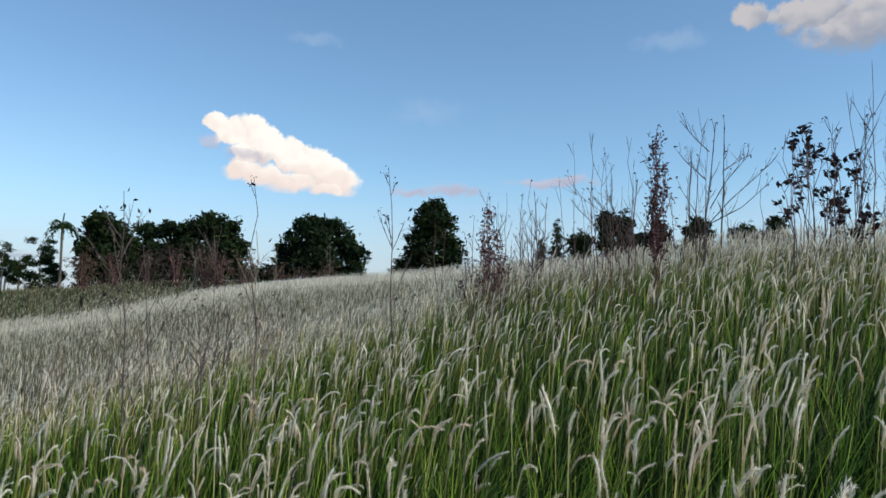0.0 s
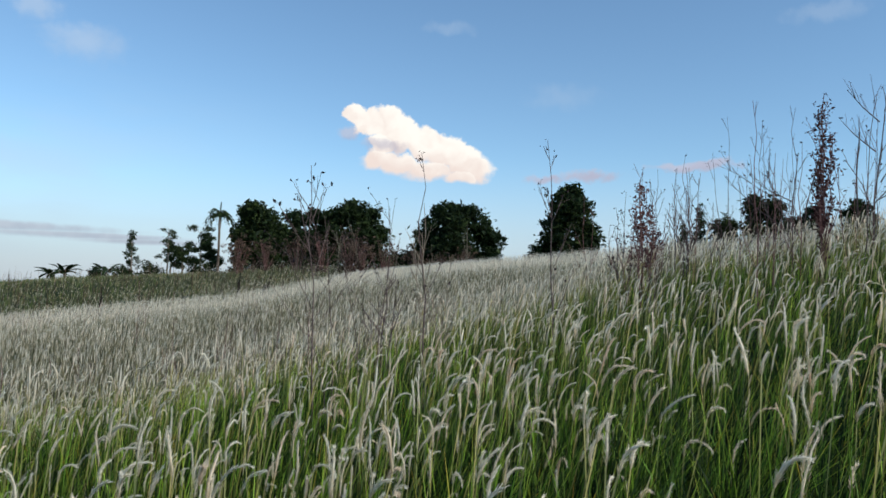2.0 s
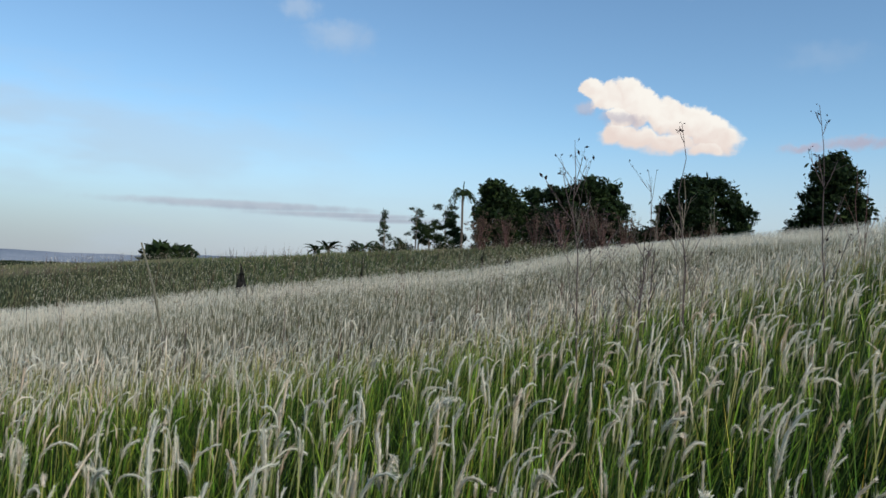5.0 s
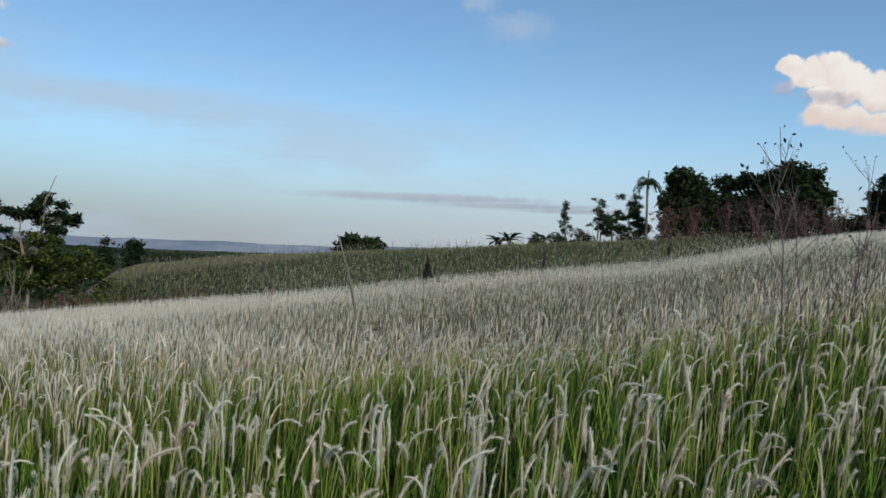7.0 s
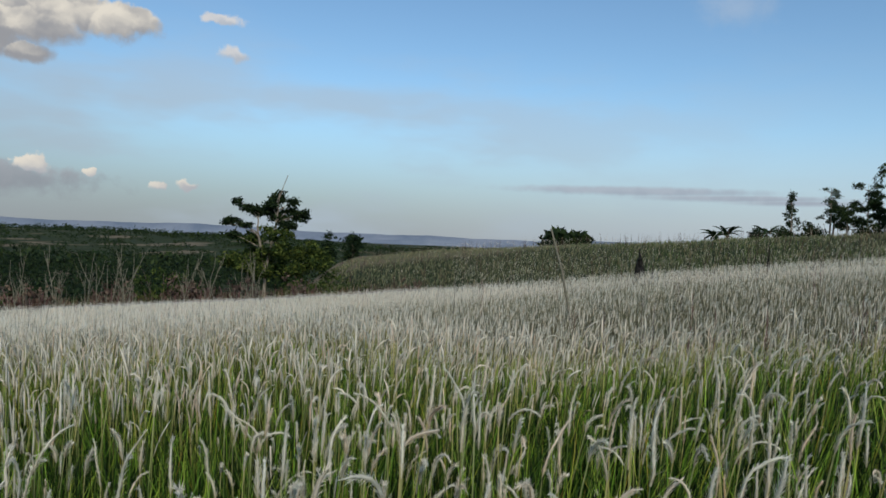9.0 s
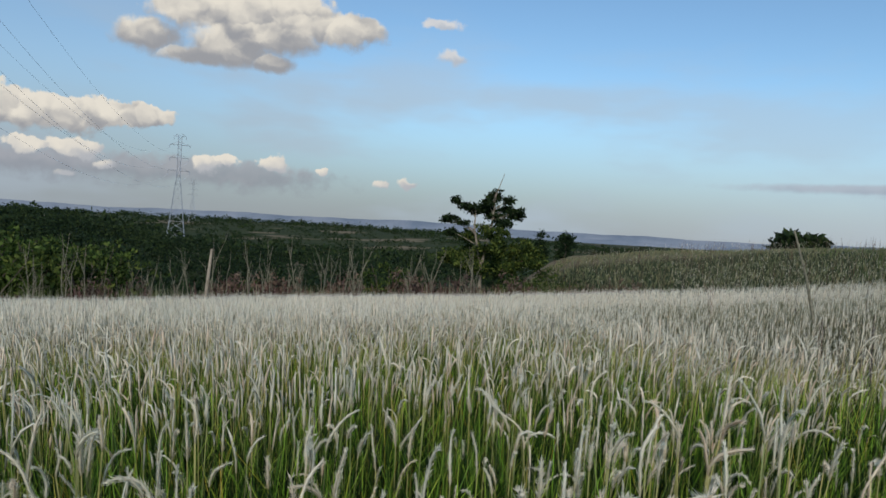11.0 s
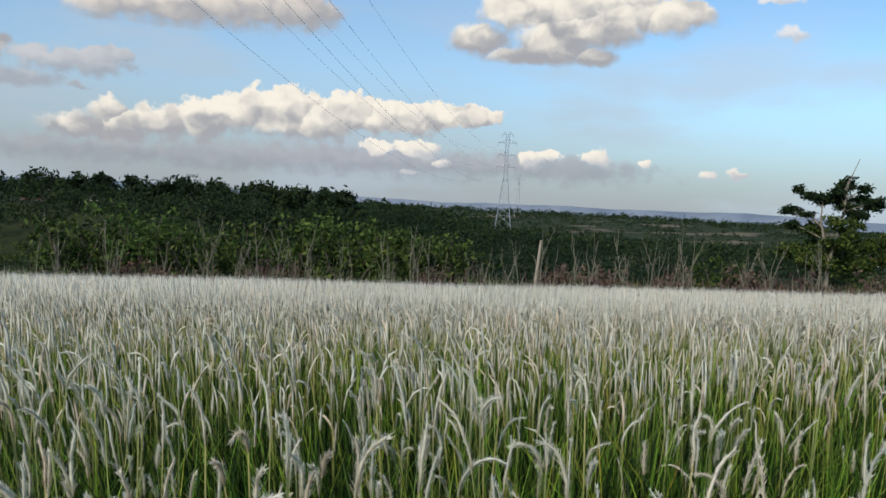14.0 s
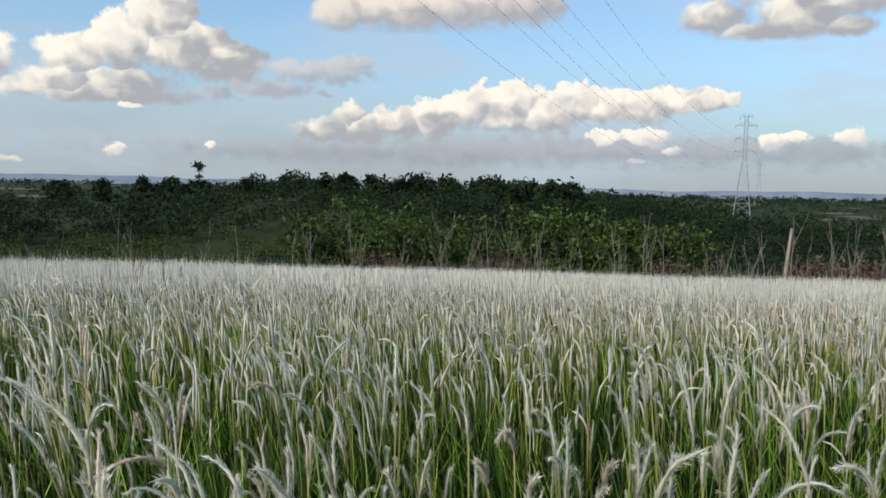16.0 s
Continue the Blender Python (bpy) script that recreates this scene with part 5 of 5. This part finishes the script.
spots = []
lower = []
for _ in range(560):
    a = rf.uniform(94, 153)
    r = rf.uniform(75, 215)
    x, y = polar(a, r)
    if r > 128:
        spots.append((x, y, rf.uniform(2.5, 6.5) * (0.6 + 0.4 * min(1, r / 150)), rf.uniform(4, 8)))
    elif rf.random() < 0.75:
        lower.append((x, y, rf.uniform(1.2, 3.4), rf.uniform(3, 6)))
woodland("hillside_scrub", under_skyline(lower), "green scrub and young trees on the lower hillside", M_LEAF_SCRUB, 0.2, 230, "bushes")
woodland("hillside_woods", under_skyline(spots), "dark mixed woods covering the far side of the valley", M_LEAF_FAR, 0.3, 235)
for i, (a, e, r, w) in enumerate([(135.3, 0.3, 195, 4.5), (133.5, 0.62, 190, 4.5), (131.6, 0.4, 190, 4.0), (127.7, 0.98, 185, 7.5), (124.9, 0.98, 185, 6.5), (122.9, 0.75, 190, 5.5), (121.4, 0.9, 185, 5.0), (119.3, 0.82, 190, 6.0),
                                  (117.3, 0.88, 180, 6.0), (115.6, 0.98, 180, 6.5), (113.7, 1.0, 175, 5.5), (111.4, 1.05, 170, 6.0), (109.8, 0.85, 170, 7.0), (108.2, 0.95, 165, 6.0), (106.3, 0.9, 160, 5.0), (104.8, 0.75, 160, 4.5), (140.4, 0.0, 200, 5.0), (137.8, 0.1, 200, 4.0)]):
    x, y = polar(a, r)
    g = h(x, y)
    top = max(1.65 + r * math.tan(radians(min(e, skyline(a) + 0.22))) - g, 3.0)
    tagged(broad_tree("hill_tree", x, y, g, top, w * 1.4, 840 + i, "dark rounded tree standing on the wooded ridge", mat=M_LEAF_FAR, leaves=1500, size=0.26, low=0.25), group="trees on the wooded ridge")
spots = []
for _ in range(560):
    a = rf.uniform(66, 114)
    r = rf.uniform(66, 210)
    if a < 74 and r < 170:
        r += 105
    x, y = polar(a, r)
    spots.append((x, y, rf.uniform(2.2, 5.6), rf.uniform(4, 8)))
woodland("valley_thickets", under_skyline(spots), "dark thickets spread over the valley floor", M_LEAF_FAR, 0.32, 190)
spots = []
for _ in range(1100):
    a = rf.uniform(58, 112)
    r = 210 + 1150 * rf.random() ** 1.4
    x, y = polar(a, r)
    spots.append((x, y, rf.uniform(3, 7) * (1 + 0.4 * step(500, 1200, r)), rf.uniform(10, 28)))
woodland("plain_thickets", spots, "dark groves spread over the plain", M_LEAF_FAR, 0.75, 108)
spots = []
for _ in range(500):
    a = rf.uniform(20, 150)
    r = rf.uniform(900, 2600)
    x, y = polar(a, r)
    spots.append((x, y, rf.uniform(4, 8), rf.uniform(20, 60)))
woodland("plain_woods", spots, "low belts of trees across the far plain", M_LEAF_FAR, 2.2, 80)

# ---- rough pasture on the neighbouring slope ----
def slope_points(n, r_, a0, a1, p0, p1, fall=0.0):
    """Places beyond the rim of the tall grass; fall: thinning out with that length in metres."""
    a = r_.uniform(a0, a1, n)
    past = p0 + (r_.exponential(fall, n) if fall else (p1 - p0) * r_.random(n))
    r = rim(a) + np.minimum(past, p1)
    x, y = -np.sin(np.radians(a)) * r, np.cos(np.radians(a)) * r
    return np.stack([x, y, ground_height(x, y)], -1)


def drifts(p, lo, hi):
    """Only the places where the growth comes in drifts."""
    k = 0.5 + 0.5 * wobble(p[:, 0], p[:, 1], 0.13, 9.0)
    return p[rf.random(len(p)) < np.clip((k - lo) / (hi - lo), 0, 1)]


M_PASTURE = strand_material("rough_pasture",
    [(0.0, (0.12, 0.115, 0.07)), (0.5, (0.19, 0.19, 0.12)), (1.0, (0.35, 0.33, 0.25))],
    [(0.0, (0.65, 0.8, 0.6)), (0.6, (1.0, 1.04, 0.92)), (0.9, (1.3, 1.22, 1.0)), (1.0, (1.4, 1.1, 0.95))], 0.25)
blades("pasture_grass", slope_points(42000, rf, 15, 74, -6, 58), 0.12, 0.42, 0.055, 2, 0.5, M_PASTURE, "short greenish-brown rough grass on the neighbouring slope")
M_TUSSOCK = strand_material("green_tussock", [(0.0, (0.04, 0.06, 0.02)), (1.0, (0.12, 0.17, 0.055))], [(0.0, (0.6, 0.8, 0.7)), (1.0, (1.3, 1.2, 0.9))], 0.2)
blades("green_tussocks", drifts(slope_points(9000, rf, 18, 72, 2, 50), 0.45, 0.8), 0.2, 0.55, 0.06, 2, 0.5, M_TUSSOCK, "darker green tussocks in drifts over the neighbouring slope")
M_DRYWEED = strand_material("dry_weed_stand", [(0.0, (0.05, 0.035, 0.03)), (1.0, (0.13, 0.09, 0.075))], [(0.0, (0.7, 0.8, 0.7)), (1.0, (1.4, 1.0, 0.9))], 0.1)
blades("dry_weed_stand", np.concatenate([slope_points(3000, rf, 36, 80, -1.0, 7), slope_points(1700, rf, 22, 72, 5, 50)]), 0.5, 1.5, 0.03, 2, 0.25, M_DRYWEED, "brown dry weeds standing along the foot of the slope", 0.1)
M_DRYRED = strand_material("red_dry_stand", [(0.0, (0.06, 0.035, 0.03)), (1.0, (0.19, 0.11, 0.09))], [(0.0, (0.7, 0.75, 0.7)), (1.0, (1.4, 1.05, 0.95))], 0.1)
blades("red_dry_stand", slope_points(5200, rf, 62, 86, 0.2, 9), 0.6, 1.7, 0.03, 2, 0.25, M_DRYRED, "reddish-brown withered brush along the lower edge of the grass", 0.1)
blades("clearing_grass", slope_points(9000, rf, 124, 156, 0, 17), 0.2, 0.6, 0.06, 2, 0.5, M_PASTURE, "pale green low grass in the clearing before the woods")
blades("scrub_floor_weeds", np.concatenate([slope_points(9000, rf, 66, 150, 0.3, 9)]), 0.5, 1.7, 0.05, 2, 0.4, M_PASTURE, "tall weeds between the bushes of the valley edge", 0.1)
plumes("slope_plumes", np.concatenate([slope_points(24000, rf, 15, 58, -1, 44, 9.0), drifts(slope_points(4000, rf, 18, 64, 6, 50), 0.75, 0.3)]), 0.35, 0.8, 0.13, 0.018, 2, 2, 0, "scattered pale seed plumes thinning out over the slope", stem=False)

# ---- power line ----
M_STEEL, nt, b = material("galvanised_steel", 0.5, 0.5)
b.inputs["Metallic"].default_value = 0.6
nt.links.new(ramp(nt, noise_of(nt, 0.8, 4), [(0.3, (0.36, 0.38, 0.42)), (0.7, (0.48, 0.50, 0.53))]), b.inputs["Base Color"])
M_WIRE, nt, b = material("aluminium_wire", 0.5, 0.4)
nt.links.new(ramp(nt, noise_of(nt, 0.5, 3), [(0.3, (0.76, 0.77, 0.79)), (0.7, (0.84, 0.85, 0.87))]), b.inputs["Base Color"])

TOWER = Vector((-449.5, -22.0, 0))
TOWER.z = h(TOWER.x, TOWER.y)
TOP = 45.2 - TOWER.z


def beam(V, F, a, c, r):
    limb(V, F, [a, c], [r, r], 4)


pylon = tagged(new("pylon"), "tall lattice steel power pylon with three pairs of cross arms", "pylon", "power pylons")
pylon.location = TOWER
half = lambda z: 4.6 * (1 - z / (TOP * 0.66)) + 0.9 if z < TOP * 0.66 else 0.9   # noqa: E731
for sx in (-1, 1):
    for sy in (-1, 1):
        V, F = [], []
        zs = np.linspace(0, TOP, 12)
        limb(V, F, [(sx * half(z), sy * half(z), z - (1 if z == 0 else 0)) for z in zs], [0.11] * 12, 4)
        part("leg", V, F, M_STEEL, pylon)
V, F = [], []
zs = list(np.linspace(2, TOP * 0.66, 9)) + list(np.linspace(TOP * 0.72, TOP, 6))
for z0, z1 in zip(zs, zs[1:]):
    a, c = half(z0), half(z1)
    for s in (-1, 1):
        beam(V, F, (-a, s * a, z0), (c, s * c, z1), 0.045), beam(V, F, (a, s * a, z0), (-c, s * c, z1), 0.045)
        beam(V, F, (s * a, -a, z0), (s * c, c, z1), 0.045), beam(V, F, (s * a, a, z0), (s * c, -c, z1), 0.045)
        beam(V, F, (-c, s * c, z1), (c, s * c, z1), 0.05), beam(V, F, (s * c, -c, z1), (s * c, c, z1), 0.05)
part("bracing", V, F, M_STEEL, pylon)
ARMS = [(TOP - 0.3, 3.2), (TOP * 0.92, 5.4), (TOP * 0.81, 5.0), (TOP * 0.70, 5.6)]
for z, w in ARMS:
    for s in (-1, 1):
        V, F = [], []
        for d in (-0.9, 0.9):
            beam(V, F, (d, s * 0.9, z), (0, s * w, z), 0.09), beam(V, F, (d, s * 0.9, z + 1.6), (0, s * w, z), 0.07)
        part("cross_arm", V, F, M_STEEL, pylon)
        V, F = [], []
        beam(V, F, (0, s * w, z), (0, s * w, z - 1.8), 0.13)
        part("insulator", V, F, M_STEEL, pylon)
far_pylon = copy_thing(pylon, pose(-1045.0, -31.0, h(-1045, -31) - 9.0))
# conductors from the pylon, sagging over the valley and climbing past the hillside
SAG = np.polyfit([0.0, 274.0, 358.0], [0.0, -10.0, -1.5], 2)
for z, w in ARMS[1:]:
    for s in (-1, 1):
        V, F = [], []
        pts = [(t, s * w - 0.04 * t, z - (1.8 if w != 3.2 else 0.0) + float(np.polyval(SAG, t))) for t in np.linspace(0, 440, 40)]
        limb(V, F, pts, [0.022] * 40, 6)
        part("conductor", V, F, M_WIRE, pylon, smooth=True)

# ---- far houses ----
M_WALL, nt, b = material("limewashed_wall", 0.9, 0.2)
nt.links.new(ramp(nt, noise_of(nt, 1.2, 5), [(0.3, (0.62, 0.6, 0.56)), (0.7, (0.8, 0.79, 0.76))]), b.inputs["Base Color"])
M_ROOF, nt, b = material("red_roof_tiles", 0.85, 0.2)
nt.links.new(ramp(nt, noise_of(nt, 2.0, 5), [(0.3, (0.13, 0.06, 0.05)), (0.7, (0.2, 0.09, 0.07))]), b.inputs["Base Color"])
M_PANE, nt, b = material("dark_window", 0.2, 0.5)
nt.links.new(ramp(nt, noise_of(nt, 1.0, 2), [(0.3, (0.03, 0.035, 0.04)), (0.7, (0.06, 0.065, 0.07))]), b.inputs["Base Color"])


def box(V, F, x0, y0, z0, x1, y1, z1):
    o = len(V)
    V += [(x0, y0, z0), (x1, y0, z0), (x1, y1, z0), (x0, y1, z0), (x0, y0, z1), (x1, y0, z1), (x1, y1, z1), (x0, y1, z1)]
    F += [tuple(o + i for i in f) for f in ((3, 2, 1, 0), (4, 5, 6, 7), (0, 1, 5, 4), (1, 2, 6, 5), (2, 3, 7, 6), (3, 0, 4, 7))]


def house(x, y, z, turn, length, depth, wall, label):
    o_ = tagged(new("house"), label, "house", "far houses")
    o_.matrix_world = pose(x, y, z, 0, 0, turn)
    V, F = [], []
    box(V, F, -length / 2, -depth / 2, -3.0, length / 2, depth / 2, wall)
    part("wall", V, F, M_WALL, o_)
    V, F = [], []
    e, l2, rz = depth / 2 + 0.6, length / 2 + 0.6, wall + depth * 0.32
    V += [(-l2, -e, wall - 0.2), (l2, -e, wall - 0.2), (l2, e, wall - 0.2), (-l2, e, wall - 0.2), (-l2, 0, rz), (l2, 0, rz)]
    F += [(0, 1, 5, 4), (2, 3, 4, 5), (1, 2, 5), (3, 0, 4), (3, 2, 1, 0)]
    part("roof", V, F, M_ROOF, o_, "weathered red roof")
    for i in range(3):
        for s in (-1, 1):
            V, F = [], []
            cx = (i - 1) * length * 0.3
            box(V, F, cx - 0.5, s * depth / 2 - 0.05, 0.9, cx + 0.5, s * depth / 2 + 0.05, 2.0)
            part("window", V, F, M_PANE, o_)
    return o_


house(-213.2, -151.5, -5.4, 35, 9, 6, 2.6, "low pale house with a red roof among the trees")
house(-481.0, 196.0, h(-481, 196), 20, 4.5, 3.5, 4.0, "small white house far off on the plain")
house(-470.0, 217.0, h(-470, 217), 60, 4.5, 3.5, 4.0, "small white house far off by dark trees")
g = h(-195.6, -173.6)
tall = broad_tree("ridge_tree", -195.6, -173.6, g, 7.9 - g, 5.0, 830, "tall bare-trunked tree with a small tufted crown above the woods", leaves=700, size=0.24, mat=M_LEAF_FAR,
                  lobes=[(0, 0, 7.4 - g, 1.1, 1.1, 0.5), (1.0, 0.9, 6.6 - g, 0.9, 0.9, 0.35), (-1.2, -0.9, 6.9 - g, 0.9, 0.9, 0.4), (0.6, 0.6, 5.4 - g, 0.6, 0.6, 0.3), (-0.7, -0.4, 6.0 - g, 0.6, 0.6, 0.25), (0.9, 0.9, 3.6 - g, 0.9, 0.9, 0.35)])
